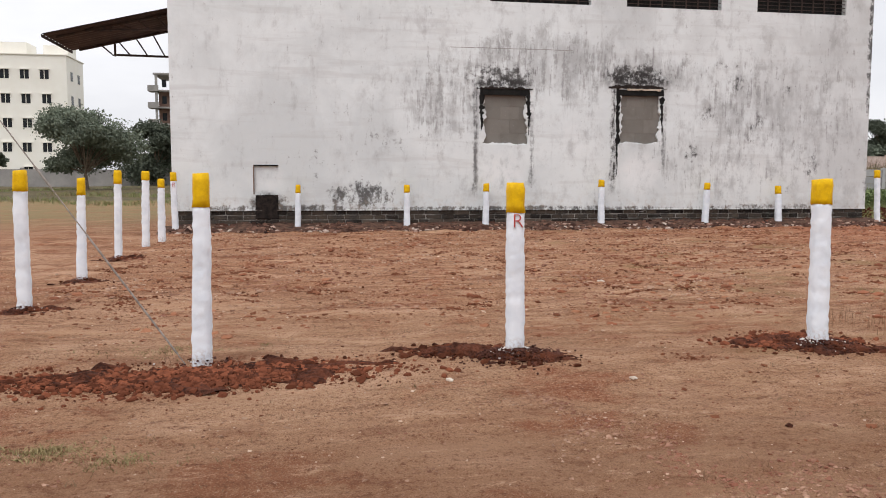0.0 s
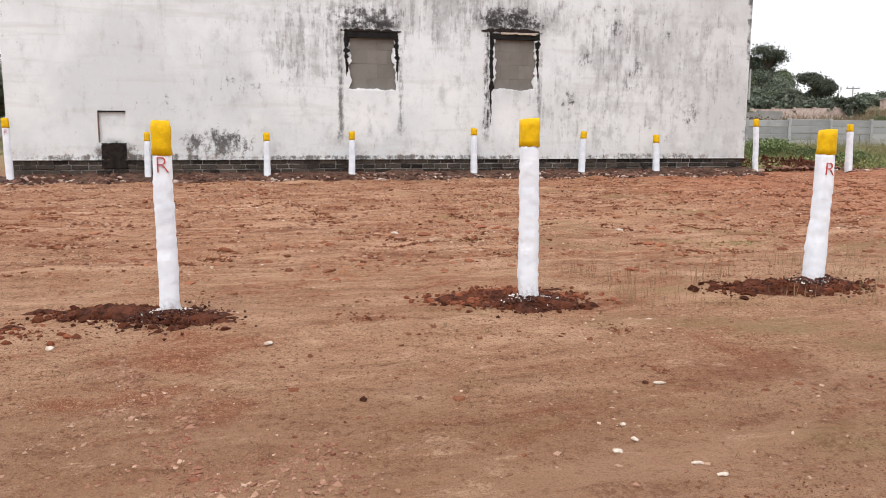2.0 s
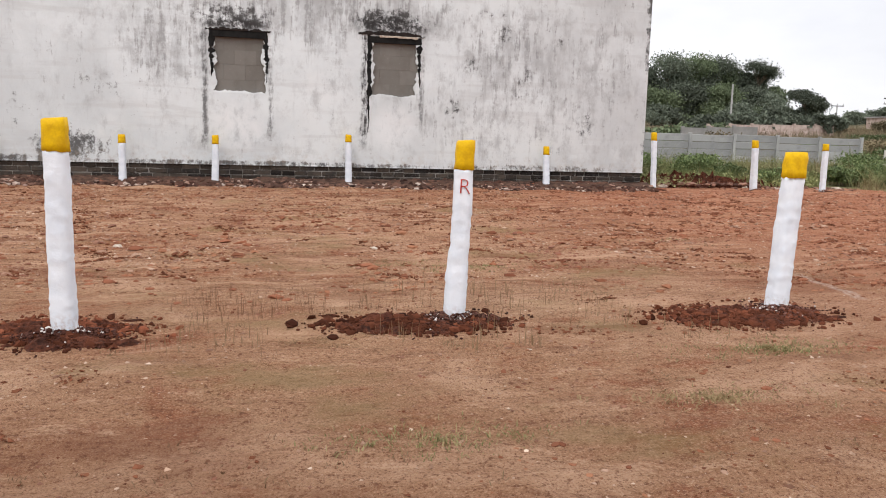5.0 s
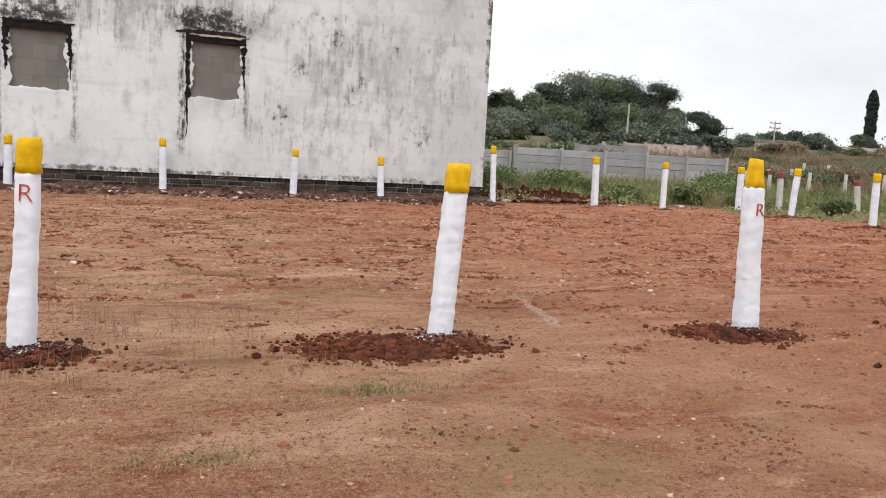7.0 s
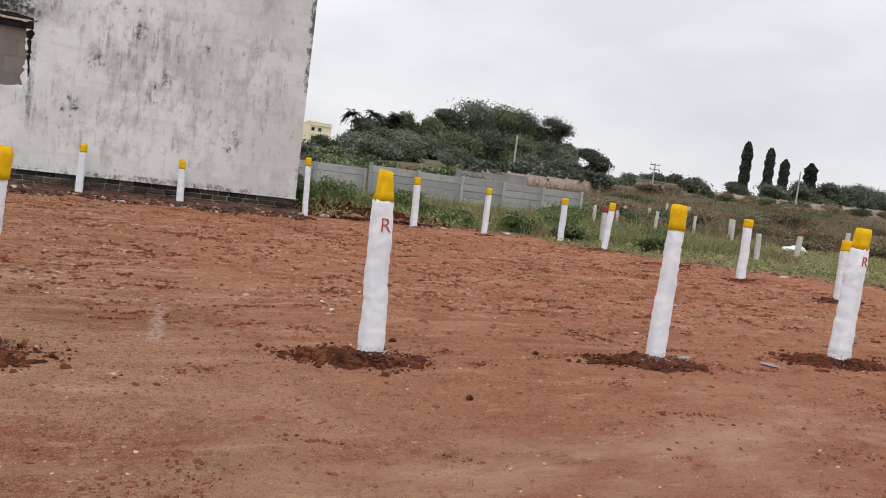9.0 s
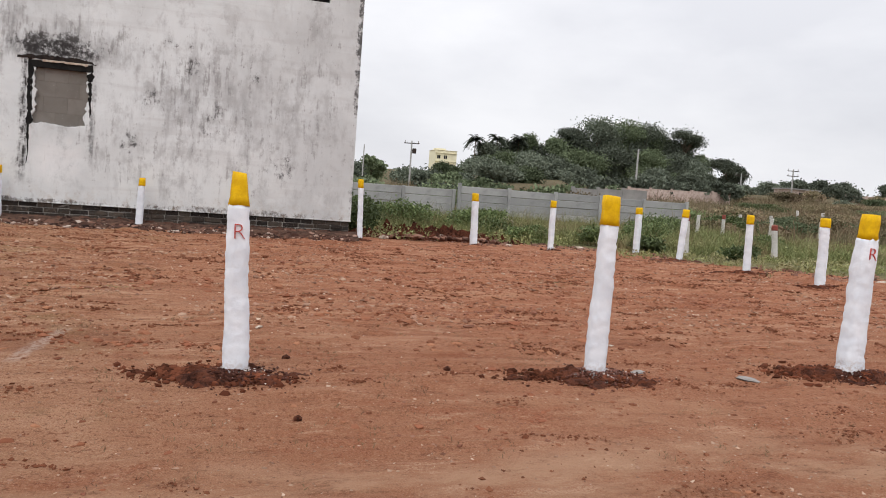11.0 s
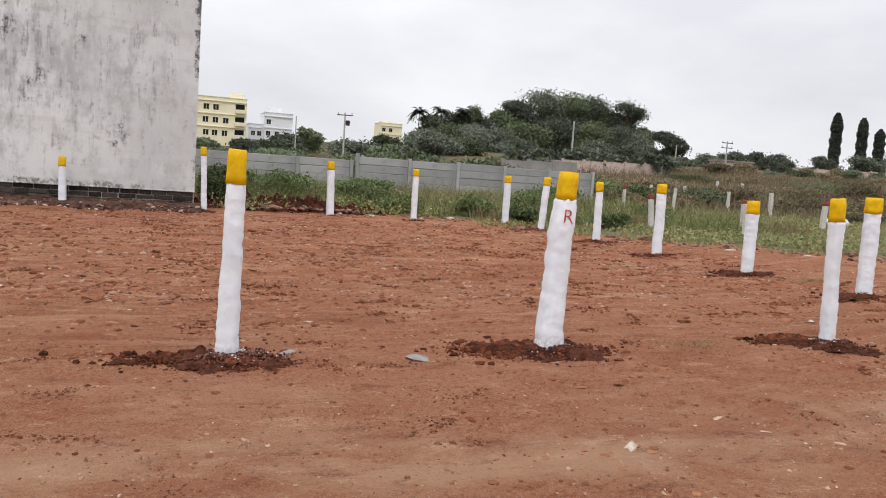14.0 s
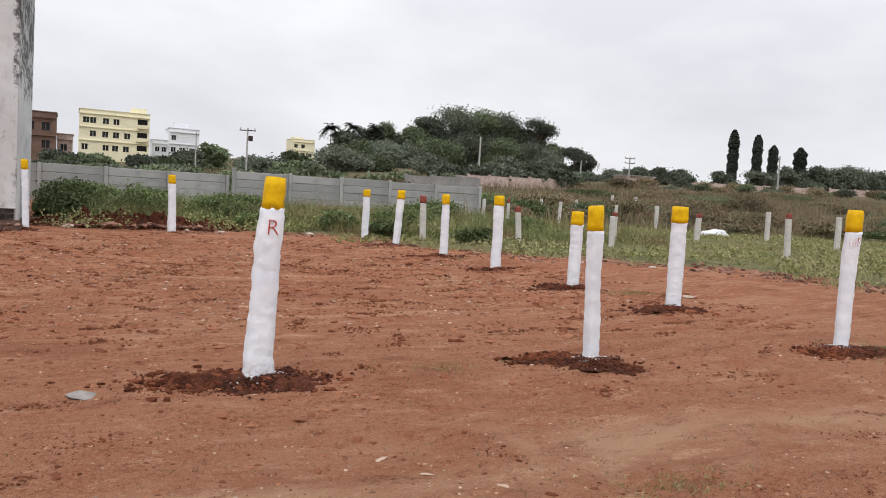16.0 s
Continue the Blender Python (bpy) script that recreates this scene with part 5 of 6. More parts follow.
for i, (x, y, s) in enumerate(((1.13, 5.70, 0.045), (2.44, 5.56, 0.055), (4.03, 10.4, 0.11), (4.50, 4.37, 0.040), (4.00, 3.66, 0.032), (3.88, 3.57, 0.034), (4.14, 3.38, 0.032), (4.18, 3.26, 0.030), (4.01, 3.80, 0.028),
                               (12.80, 8.20, 0.065), (17.38, 4.26, 0.065), (7.38, 5.60, 0.022), (6.96, 10.05, 0.09), (16.2, 7.6, 0.05), (24.9, 9.4, 0.12), (21.6, 7.2, 0.06), (26.4, 14.2, 0.16), (27.5, 13.2, 0.13))):
    stone(x, y, s * 0.66, PALE_STONE, PALE, 400 + i, 0.32, (1.35, 0.85))
for i, (x, y, s) in enumerate(((4.04, 2.95, 0.05), (12.90, 5.40, 0.045), (2.9, 4.4, 0.03), (4.42, 4.38, 0.03), (12.95, 6.95, 0.06), (14.2, 6.6, 0.05))):
    stone(x, y, s * 0.7, DARK_SOIL, "dark lump of earth lying on the ground", 430 + i, 0.75)
for i, (x, y, s) in enumerate(((1.76, 3.16, 0.014), (1.83, 3.12, 0.019), (1.89, 3.13, 0.024), (2.13, 3.11, 0.014), (2.15, 3.06, 0.019), (2.31, 3.05, 0.024), (2.36, 3.00, 0.014), (1.67, 3.13, 0.019), (2.02, 3.06, 0.024))):
    stone(x, y, s, BRICK_STONE, "reddish stone in a strip of gravel", 480 + i, 0.6)
for i, (x, y, s) in enumerate(((18.23, 4.60, 0.032), (18.40, 4.36, 0.030), (18.69, 4.09, 0.026))):
    stone(x, y, s, FLAKE, "thin pale flake of stone trodden into the earth", 495 + i, 0.16, (1.6, 0.8))
stone(16.81, 6.27, 0.115, GREY_STONE, "flat grey stone slab lying on the earth", 451, 0.18, (1.1, 0.75))
stone(15.85, 6.47, 0.065, GREY_STONE, "small flat grey stone on the earth", 452, 0.3)
for i, (x, y, s) in enumerate(((16.72, 21.2, 0.16), (17.4, 22.4, 0.14), (20.2, 20.85, 0.09), (22.6, 21.3, 0.10), (16.5, 22.6, 0.14), (18.1, 21.6, 0.10), (18.6, 22.2, 0.16), (17.0, 21.9, 0.12), (19.4, 21.2, 0.08), (21.6, 20.9, 0.07))):
    stone(x, y, s, PALE_STONE, "broken pale rubble stone beside the weeds", 460 + i, 0.5, (1.5, 0.8))

# heap of earth and broken bits beyond the wall's corner
mound((18.3, 22.4), (2.6, 1.3), (18.3, 22.2), 470, 3600, 500, 0.33, 1.9)
pts, rng = scatter(900, 471, 15.9, 21.2, 20.9, 24.2, lambda x, y, r: ((x - 18.4) / 2.7) ** 2 + ((y - 22.4) / 1.5) ** 2 < r.uniform(0.2, 1.1))
pts[:, 2] += 0.10 * np.maximum(0, 1 - ((pts[:, 0] - 18.3) / 2.6) ** 2)
tagged(part("heap_rubble", rocks("heap_rubble", pts, np.minimum(rng.gamma(1.3, 0.03, len(pts)) + 0.012, 0.14), rng, 0.6), BRICKBAT), "broken brick and earth lumps on the heap", "rubble", kind="stuff")
log = thing("log", (22.9, 28.4, ground_z(22.9, 28.4) + 0.40), "bent pale dead branch lying on weeds", "branch")
bm = bmesh.new()
tube(bm, ((-0.45, 0, 0.0), (-0.2, 0.03, 0.09), (0.12, 0.0, 0.10), (0.34, -0.03, 0.02), (0.42, -0.03, -0.4)), (0.03, 0.045, 0.05, 0.045, 0.03), 7)
part("limb", bm, PALE_STONE, log)
bm = bmesh.new()
bmesh.ops.create_icosphere(bm, subdivisions=3, radius=1.0)
for v in bm.verts:
    v.co *= 1 + 0.3 * noise.noise(v.co * 1.8)
    v.co = Vector((v.co.x * 0.85, v.co.y * 0.5, max(-0.05, v.co.z) * 0.3))
sack = tagged(part("plastic_sheet", bm, SACK), "crumpled white plastic sheet lying in the grass", "plastic sheet")
sack.location = (46.5, 30.4, ground_z(46.5, 30.4) + 0.05)

# stay wire with its pale guard, anchored beside the first stone
wire = thing("stay_wire", (-0.755, 6.50, 0.0), "grey stay wire of a pole, anchored in earth", "stay wire")
bm = bmesh.new()
tube(bm, ((0, 0, -0.1), (-5.22, 0.0, 7.6)), (0.005, 0.005), 6)
part("cable", bm, WIRE, wire)
bm = bmesh.new()
for a, b in ((0.02, 0.05), (0.05, 0.14), (0.185, 0.205)):
    tube(bm, ((-5.22 * a, 0, 7.7 * a - 0.1), (-5.22 * b, 0, 7.7 * b - 0.1)), (0.008, 0.008), 7)
part("guard", bm, WIRE, wire, "twisted wire grip")
stay_pole = thing("utility_pole", (-6.095, 6.50, ground_z(-6.095, 6.50)), "concrete utility pole held by a stay wire", "utility pole")
bm = bmesh.new()
tube(bm, ((0, 0, -0.3), (0, 0, 8.6)), (0.15, 0.09), 8)
part("pole", bm, POLE, stay_pole)
bm = bmesh.new()
tube(bm, ((0.0, 0, 7.55), (0.13, 0, 7.62)), (0.02, 0.02), 6)
part("stay_clamp", bm, STEEL, stay_pole)


# ---- dry stalks, turf and grass ----
def tufts(n, seed, x0, x1, y0, y1, per, spread, keep=None):
    c, rng = scatter(n, seed, x0, x1, y0, y1, keep)
    p = np.repeat(c, per, 0)
    p[:, :2] += rng.normal(0, spread, (len(p), 2))
    return p, rng


def near_mound(x, y):
    return any(((x - c[0]) / r[0]) ** 2 + ((y - c[1]) / r[1]) ** 2 < 1.2 for c, r, _ in MOUNDS)


p, rng = tufts(150, 501, 5.0, 9.0, 5.6, 7.6, 4, 0.05, lambda x, y, r: not near_mound(x, y) and noise.noise(Vector((x * 1.2, y * 1.2, 3))) > -0.1)
tagged(part("dry_stalks", blades("dry_stalks", p, rng.uniform(0.05, 0.20, len(p)), rng, 0.004, 0.3), STRAW), "thin dry brown stalks on bare earth", "dry stalks", kind="stuff")
p, rng = tufts(1100, 502, -2, 24, 2.6, 10.5, 7, 0.035, lambda x, y, r: not near_mound(x, y) and noise.noise(Vector((x * 0.7, y * 0.9, 13))) > 0.02)
tagged(part("stubble", blades("stubble", p, rng.uniform(0.010, 0.034, len(p)), rng, 0.005, 1.8), STRAW), "short dry straw stubble pressed to the earth", "stubble", kind="stuff")
turf = []
for x, y, rx, ry, n in ((9.1, 5.42, 0.62, 0.2, 170), (8.1, 4.6, 0.5, 0.14, 110), (6.5, 4.25, 0.5, 0.16, 110), (-1.2, 4.6, 0.32, 0.14, 120), (-0.8, 4.42, 0.2, 0.08, 40), (-1.0, 6.9, 0.5, 0.2, 60), (19.45, 6.4, 0.45, 0.2, 60), (24.3, 9.9, 0.5, 0.25, 160),
                        (24.3, 5.9, 0.6, 0.5, 320), (19.6, 3.8, 0.5, 0.2, 70), (7.8, 8.7, 1.0, 0.3, 110), (7.0, 8.9, 0.7, 0.2, 60), (17.8, 12.5, 0.5, 0.3, 40), (11.2, 10.6, 0.8, 0.3, 40)):
    rr = np.random.default_rng(int(x * 100 + 1000))
    for _ in range(n):
        a, f = rr.uniform(0, 6.283), abs(rr.normal(0, 0.75))
        px, py = x + rx * f * math.cos(a), y + ry * f * math.sin(a)
        for _ in range(6):
            qx, qy = px + rr.normal(0, 0.03), py + rr.normal(0, 0.03)
            turf.append((qx, qy, surface_z(qx, qy)))
rng = np.random.default_rng(503)
tagged(part("turf", blades("turf", turf, rng.uniform(0.008, 0.028, len(turf)), rng, 0.006, 2.0), TURF), "sparse patches of short green grass", "grass", kind="stuff")

grow = lambda x, y, r: weedy(x, y) + 2.6 * noise.noise(Vector((x * 0.45, y * 0.45, 0))) + 1.3 * noise.noise(Vector((x * 1.5, y * 1.5, 40))) + r.uniform(-0.9, 0.4) > 0 and noise.noise(Vector((x * 0.8, y * 0.8, 44))) > -0.33 and not (WX0 - 0.3 < x < WX1 + 0.2 and y > 20)
p, rng = tufts(6500, 505, 23, 62, 7, 40, 9, 0.10, lambda x, y, r: grow(x, y, r) and (x < 44 or r.uniform() < 0.6))
tagged(part("meadow_grass", blades("meadow_grass", p, rng.uniform(0.04, 0.16, len(p)), rng, 0.02, 1.4), GRASS), "low bright green grass over uneven ground", "grass", kind="stuff")
p, rng = tufts(5200, 506, 15.9, 36, 20.9, 35, 10, 0.12, lambda x, y, r: grow(x, y, r) and not ((x - 18.2) / 3.2) ** 2 + ((y - 22.0) / 2.0) ** 2 < 1.0)
tagged(part("tall_grass", blades("tall_grass", p, rng.gamma(3.0, 0.10, len(p)) + 0.08, rng, 0.014, 1.1), TALL_GRASS), "tall mixed green and reddish grass before the fence", "grass", kind="stuff")
p, rng = tufts(9500, 507, 30, 150, 34, 118, 9, 0.45, lambda x, y, r: r.uniform() < 0.8)
tagged(part("rough_grass", blades("rough_grass", p, rng.gamma(2.2, 0.2, len(p)) + 0.12, rng, 0.05, 0.8), SCRUB), "rough grass over the rising waste land", "grass", kind="stuff")
p, rng = tufts(2200, 508, -45, -4, 36, 68, 9, 0.25, lambda x, y, r: noise.noise(Vector((x * 0.12, y * 0.2, 1))) > 0.05)
tagged(part("lane_grass", blades("lane_grass", p, rng.uniform(0.08, 0.26, len(p)), rng, 0.03, 0.9), TALL_GRASS), "patchy grass beyond the dirt lane", "grass", kind="stuff")


p, rng = tufts(2600, 509, 22.5, 60, 8, 40, 22, 0.10, lambda x, y, r: grow(x, y, r) and noise.noise(Vector((x * 0.35, y * 0.35, 6))) > -0.05)
p[:, 2] += np.abs(rng.normal(0.05, 0.07, len(p)))
q, rng = tufts(1500, 510, 15.9, 34, 21.2, 34.6, 26, 0.13, lambda x, y, r: grow(x, y, r) and noise.noise(Vector((x * 0.5, y * 0.5, 16))) > -0.1)
q[:, 2] += np.abs(rng.normal(0.10, 0.13, len(q)))
p = np.concatenate([p, q])
tagged(part("low_weeds", leaves("low_weeds", p, 0.05, rng), GRASS), "low leafy weeds spread through the grass", "weeds", kind="stuff")


# ---- shrubs ----
def shrub(x, y, r, h, mat, seed, label, n_clump=26, n_leaf=26, leaf=0.10, group="weeds and shrubs"):
    rng = np.random.default_rng(seed)
    z = ground_z(x, y)
    ob = thing("shrub", (x, y, z), label, "shrub", group)
    for k in range(4):
        bm = bmesh.new()
        a = k * 1.6 + seed
        tube(bm, ((0.05 * math.cos(a), 0.05 * math.sin(a), -0.05), (r * 0.3 * math.cos(a), r * 0.3 * math.sin(a), h * 0.45), (r * 0.65 * math.cos(a), r * 0.65 * math.sin(a), h * 0.8)), (0.02 * h + 0.004, 0.012 * h + 0.003, 0.004), 5)
        part("stem", bm, BARK, ob)
    q = clumps(rng, (0, 0, h * 0.5), (r, r, h * 0.55), n_clump, n_leaf, 0.2, 0.3)
    q[:, 2] = np.abs(q[:, 2])
    part("foliage", leaves("foliage", q, leaf, rng), mat, ob)
    return ob


GREEN_WEED = "leafy green weed bush growing beside the fence"
for i, (x, y, r, h) in enumerate(((16.45, 23.6, 0.6, 0.95), (16.7, 25.4, 0.8, 1.15), (17.4, 27.6, 0.8, 0.5), (16.3, 22.5, 0.35, 0.75), (21.2, 24.9, 0.6, 0.6), (21.4, 23.0, 0.4, 0.5), (22.0, 23.6, 0.5, 0.55), (18.9, 27.2, 0.8, 1.1), (21.0, 26.5, 0.8, 0.9),
                                  (24.0, 22.8, 0.6, 0.7), (26.0, 23.6, 0.7, 0.8), (22.2, 28.6, 0.8, 0.9), (27.8, 26.5, 0.9, 0.9), (30.0, 29.0, 1.0, 1.1), (17.2, 30.5, 1.0, 1.0), (19.3, 31.5, 1.0, 0.8), (24.6, 20.9, 0.45, 0.5), (26.6, 19.2, 0.5, 0.5), (31.2, 24.1, 0.6, 0.7))):
    shrub(x, y, r, h * 0.85, WEED, 600 + i, GREEN_WEED, 50, 60, 0.055)
for i, (x, y, r, h) in enumerate(((35.9, 34.6, 0.8, 1.8), (37.4, 35.5, 1.2, 1.7), (39.5, 37.2, 1.6, 1.8), (42.5, 39, 1.8, 1.9), (46, 41, 2.0, 1.9), (50, 42, 2.2, 2.0), (55, 41, 2.2, 1.8), (60, 40, 2.3, 1.9), (66, 41, 2.6, 2.0), (41, 45, 2.0, 2.3), (48, 48, 2.5, 2.4), (56, 50, 2.6, 2.5),
                                  (64, 50, 2.8, 2.4), (72, 52, 3.0, 2.6), (52, 34, 1.5, 1.3), (58, 33, 1.6, 1.4), (64, 33, 1.8, 1.5), (70, 36, 2.0, 1.6), (77, 41, 2.4, 1.9), (44, 57, 2.4, 2.6), (53, 60, 2.8, 2.8), (62, 62, 3.0, 2.7), (71, 63, 3.0, 2.8), (80, 62, 3.2, 2.8), (89, 66, 3.2, 2.8),
                                  (38, 42, 1.5, 1.9), (37, 50, 2.0, 2.3), (86, 50, 2.8, 2.2), (50, 70, 3, 2.8), (60, 73, 3, 2.8), (72, 76, 3.2, 3.0), (82, 78, 3.4, 3.0), (94, 80, 3.5, 3.0), (105, 84, 3.5, 3.0), (98, 62, 3, 2.6), (112, 72, 3.5, 2.8), (104, 58, 3, 2.6), (110, 64, 3.2, 2.8), (118, 80, 3.0, 2.2), (124, 90, 3.0, 2.2), (108, 96, 3.0, 2.4), (100, 92, 3.0, 2.4), (132, 96, 2.6, 2.0), (146, 108, 2.4, 2.0), (160, 112, 2.6, 2.2), (84, 36, 2.2, 1.8), (92, 42, 2.6, 2.0), (96, 50, 2.8, 2.4))):
    shrub(x, y, r * (0.7 + 0.5 * ((i * 0.618) % 1)), h * (0.55 if y < 55 else 0.34) * (0.6 + 0.75 * ((i * 0.382) % 1)), (SCRUB, SCRUB, WEED, SCRUB, LEAF_LIGHT, SCRUB, SCRUB)[i % 7], 640 + i, "brownish scrub bush on the rising waste land", 46, 80, 0.09, "scrub on the waste land")


# ---- trees ----
def tree(x, y, top, r, mat, seed, label, trunk_h=0.4, leaf=0.42, blobs=14, n_clump=15, n_leaf=34, group="", low=0.25, spread=0.2, full=0.30):
    rng = np.random.default_rng(seed)
    z = ground_z(x, y)
    h = top - z
    ob = thing("tree", (x, y, z), label, "tree", group)
    bm = bmesh.new()
    bend = rng.uniform(-0.3, 0.3, 2)
    fork = h * trunk_h
    tube(bm, ((0, 0, -0.3), (bend[0] * 0.5, bend[1] * 0.5, fork * 0.5), (bend[0], bend[1], fork)), (0.032 * h, 0.025 * h, 0.02 * h), 8)
    pts = []
    for k in range(blobs):
        a = k * 2.4 + seed
        zf = low + (0.93 - low) * ((k * 0.618 + 0.3) % 1.0)
        br = r * rng.uniform(full * 0.6, full + 0.12)
        ring = max(0.0, r - br * 0.6) * math.sqrt(max(0.04, 1 - ((zf - 0.45) / 0.58) ** 2)) * rng.uniform(0.3, 1.08)
        bx, by, bz = ring * math.cos(a), ring * math.sin(a), min(h * zf, h - br * 0.6)
        tube(bm, ((bend[0], bend[1], fork * 0.95), (bx * 0.5 + bend[0] * 0.5, by * 0.5 + bend[1] * 0.5, fork + (bz - fork) * 0.6), (bx, by, bz)), (0.013 * h, 0.009 * h, 0.003 * h), 6)
        squat = rng.uniform(0.7, 1.0)
        pts.append(clumps(rng, (bx, by, bz), (br * rng.uniform(0.9, 1.35), br * rng.uniform(0.9, 1.2), br * squat), n_clump, n_leaf, spread, 0.35))
    part("trunk", bm, BARK, ob)
    part("crown", leaves("crown", np.concatenate(pts), leaf, rng), mat, ob)
    return ob


WOOD = "large dark green broadleaf tree in a grove"
GROVE = "trees of the far grove"
for i, (x, y, top, r) in enumerate(((91.9, 230.7, 19.5, 4.5), (99.6, 232.1, 21.0, 4.8), (105.2, 230.7, 23.5, 4.2), (110.8, 232.1, 21.0, 4.8), (117.1, 230.7, 24.1, 5.0), (123.1, 232.1, 27.7, 5.9), (129.7, 230.7, 30.1, 6.7), (138.1, 232.1, 30.8, 7.3), (146.5, 230.7, 30.5, 7.0), (152.8, 232.1, 29.1, 5.9), (158.4, 230.7, 26.9, 4.8), (164.4, 232.1, 23.5, 4.2), (169.0, 230.7, 22.7, 3.4), (84.9, 216.7, 13.7, 4.2), (92.6, 218.1, 16.0, 5.0), (101.7, 216.7, 16.5, 5.3), (110.8, 218.1, 16.0, 5.3), (119.2, 216.7, 18.2, 5.9), (129.0, 218.1, 19.9, 6.4), (138.8, 216.7, 20.4, 6.4), (148.6, 218.1, 19.9, 6.2), (157.7, 216.7, 17.9, 5.6), (161.9, 218.1, 15.7, 3.6))):
    tree(x, y, top, r, LEAF_LIGHT if i % 5 in (2, 4) else LEAF, 700 + i, WOOD, 0.3, 0.38, 20, 20, 56, GROVE, 0.05, 0.36, 0.58)
tree(161.9, 229.3, 30.7, 7.0, LEAF, 730, "spreading tree with open thin branches", 0.6, 0.34, 22, 18, 20, GROVE, 0.60, 0.55, 0.28)
tree(159.9, 202, 19.7, 5.2, LEAF, 729, "solitary dark tree beside the grove", 0.3, 0.34, 22, 14, 52, GROVE, 0.15, 0.34, 0.40)
for i in range(14):
    x, y = 36 + i * 5.6, 150 + 7 * math.sin(i * 2.1)
    tree(x, y, ground_z(x, y) + 2.9 + 1.1 * math.sin(i * 1.7), 3.4 + 0.6 * math.sin(i * 2.9), (LEAF, LEAF_LIGHT, LEAF)[i % 3], 800 + i, "low bushy green tree before the grove", 0.2, 0.30, 14, 16, 44, "low trees before the grove", 0.12, 0.34, 0.45)
for i, (x, y, top, r) in enumerate(((26, 116, 5.6, 2.2), (30, 120, 5.8, 2.2), (33, 126, 6.4, 2.4), (38, 134, 8.8, 2.6), (43, 122, 6.4, 2.4), (47, 118, 6.6, 2.4), (51, 122, 6.8, 2.4), (20, 112, 5.2, 2.2), (15.5, 108, 5.2, 2.2))):
    tree(x, y, top - 0.9, r, LEAF_LIGHT if i % 2 else LEAF, 740 + i, "rounded green tree among distant houses", leaf=0.26, low=0.08, n_clump=20, n_leaf=60, spread=0.22, group="trees among the far houses", full=0.4)
for i, (x, y, top, r) in enumerate(((118, 150, 9.0, 2.6), (132, 160, 9.8, 2.6), (141, 161, 11.2, 2.8), (150, 163, 12.4, 3.4), (158, 163, 13.0, 3.0), (168, 165, 12.8, 3.6), (178, 160, 13.2, 3.2), (190, 158, 14.2, 3.6), (199, 157, 15.6, 4.2), (208, 156, 17.2, 4.6), (217, 156, 16.8, 4.8), (226, 157, 18.0, 5.0), (236, 158, 17.2, 5.0), (246, 160, 17.8, 5.0), (106, 142, 9.8, 3.0))):
    tree(x, y, top, r, LEAF, 760 + i, "distant dark tree on the skyline", leaf=0.34, low=0.08, blobs=12, n_clump=18, n_leaf=46, spread=0.40, group="trees on the skyline", full=0.46)
tree(-16.3, 60, 6.3, 3.5, LEAF, 780, "round-crowned green tree beside the field", 0.25, 0.12, 26, 26, 80, low=0.32, spread=0.22, full=0.36)
tree(-14.5, 76, 6.8, 3.2, LEAF, 781, "dark green tree behind another tree", 0.32, 0.16, 12, 20, 80, low=0.15, spread=0.26, full=0.36)
tree(-11.8, 84, 6.8, 3.0, LEAF, 782, "dark green tree near a grey wall", 0.32, 0.17, 10, 18, 80, low=0.12, spread=0.26)
tree(-25.5, 66, 3.8, 2.0, LEAF, 783, "low dark green tree beside a wall", 0.3, 0.25, 7, 14, 30, low=0.1)


def palm(x, y, top, seed):
    rng = np.random.default_rng(seed)
    z = ground_z(x, y)
    h = top - z - 1.6
    ob = thing("palm_tree", (x, y, z), "tall coconut palm rising over the grove", "palm tree", "palms of the far grove")
    bm = bmesh.new()
    tube(bm, ((0, 0, -0.3), (0.2, 0.1, h * 0.5), (0.1, 0.0, h)), (0.22, 0.16, 0.12), 7)
    part("trunk", bm, BARK, ob)
    verts, faces = [], []
    for k in range(42):
        a, rise = k * 2.4 + rng.uniform(-0.3, 0.3), rng.uniform(-0.1, 1.3)
        length = rng.uniform(3.0, 4.2)
        for j in range(22):
            f = (j + 1) / 22
            c = np.array([0.1 + math.cos(a) * length * f * 0.85, math.sin(a) * length * f * 0.85, h + length * (rise * f - 0.85 * f * f)])
            side = np.array([-math.sin(a), math.cos(a), 0])
            out = np.array([math.cos(a), math.sin(a), 0.0])
            for s in (-1, 1):
                b = len(verts)
                tip = c + side * s * 1.0 * (1.05 - 0.6 * f) + out * 0.30 + np.array([0, 0, -0.22])
                verts += [c - out * 0.19, c + out * 0.19, tip]
                faces.append((b, b + 1, b + 2))
    part("fronds", arrays("fronds", verts, faces), LEAF, ob)


for i, (x, y, top) in enumerate(((87.4, 227.9, 22.4), (94.6, 227.9, 23.2), (101.8, 228.6, 23.8))):
    palm(x, y, top, 800 + i)


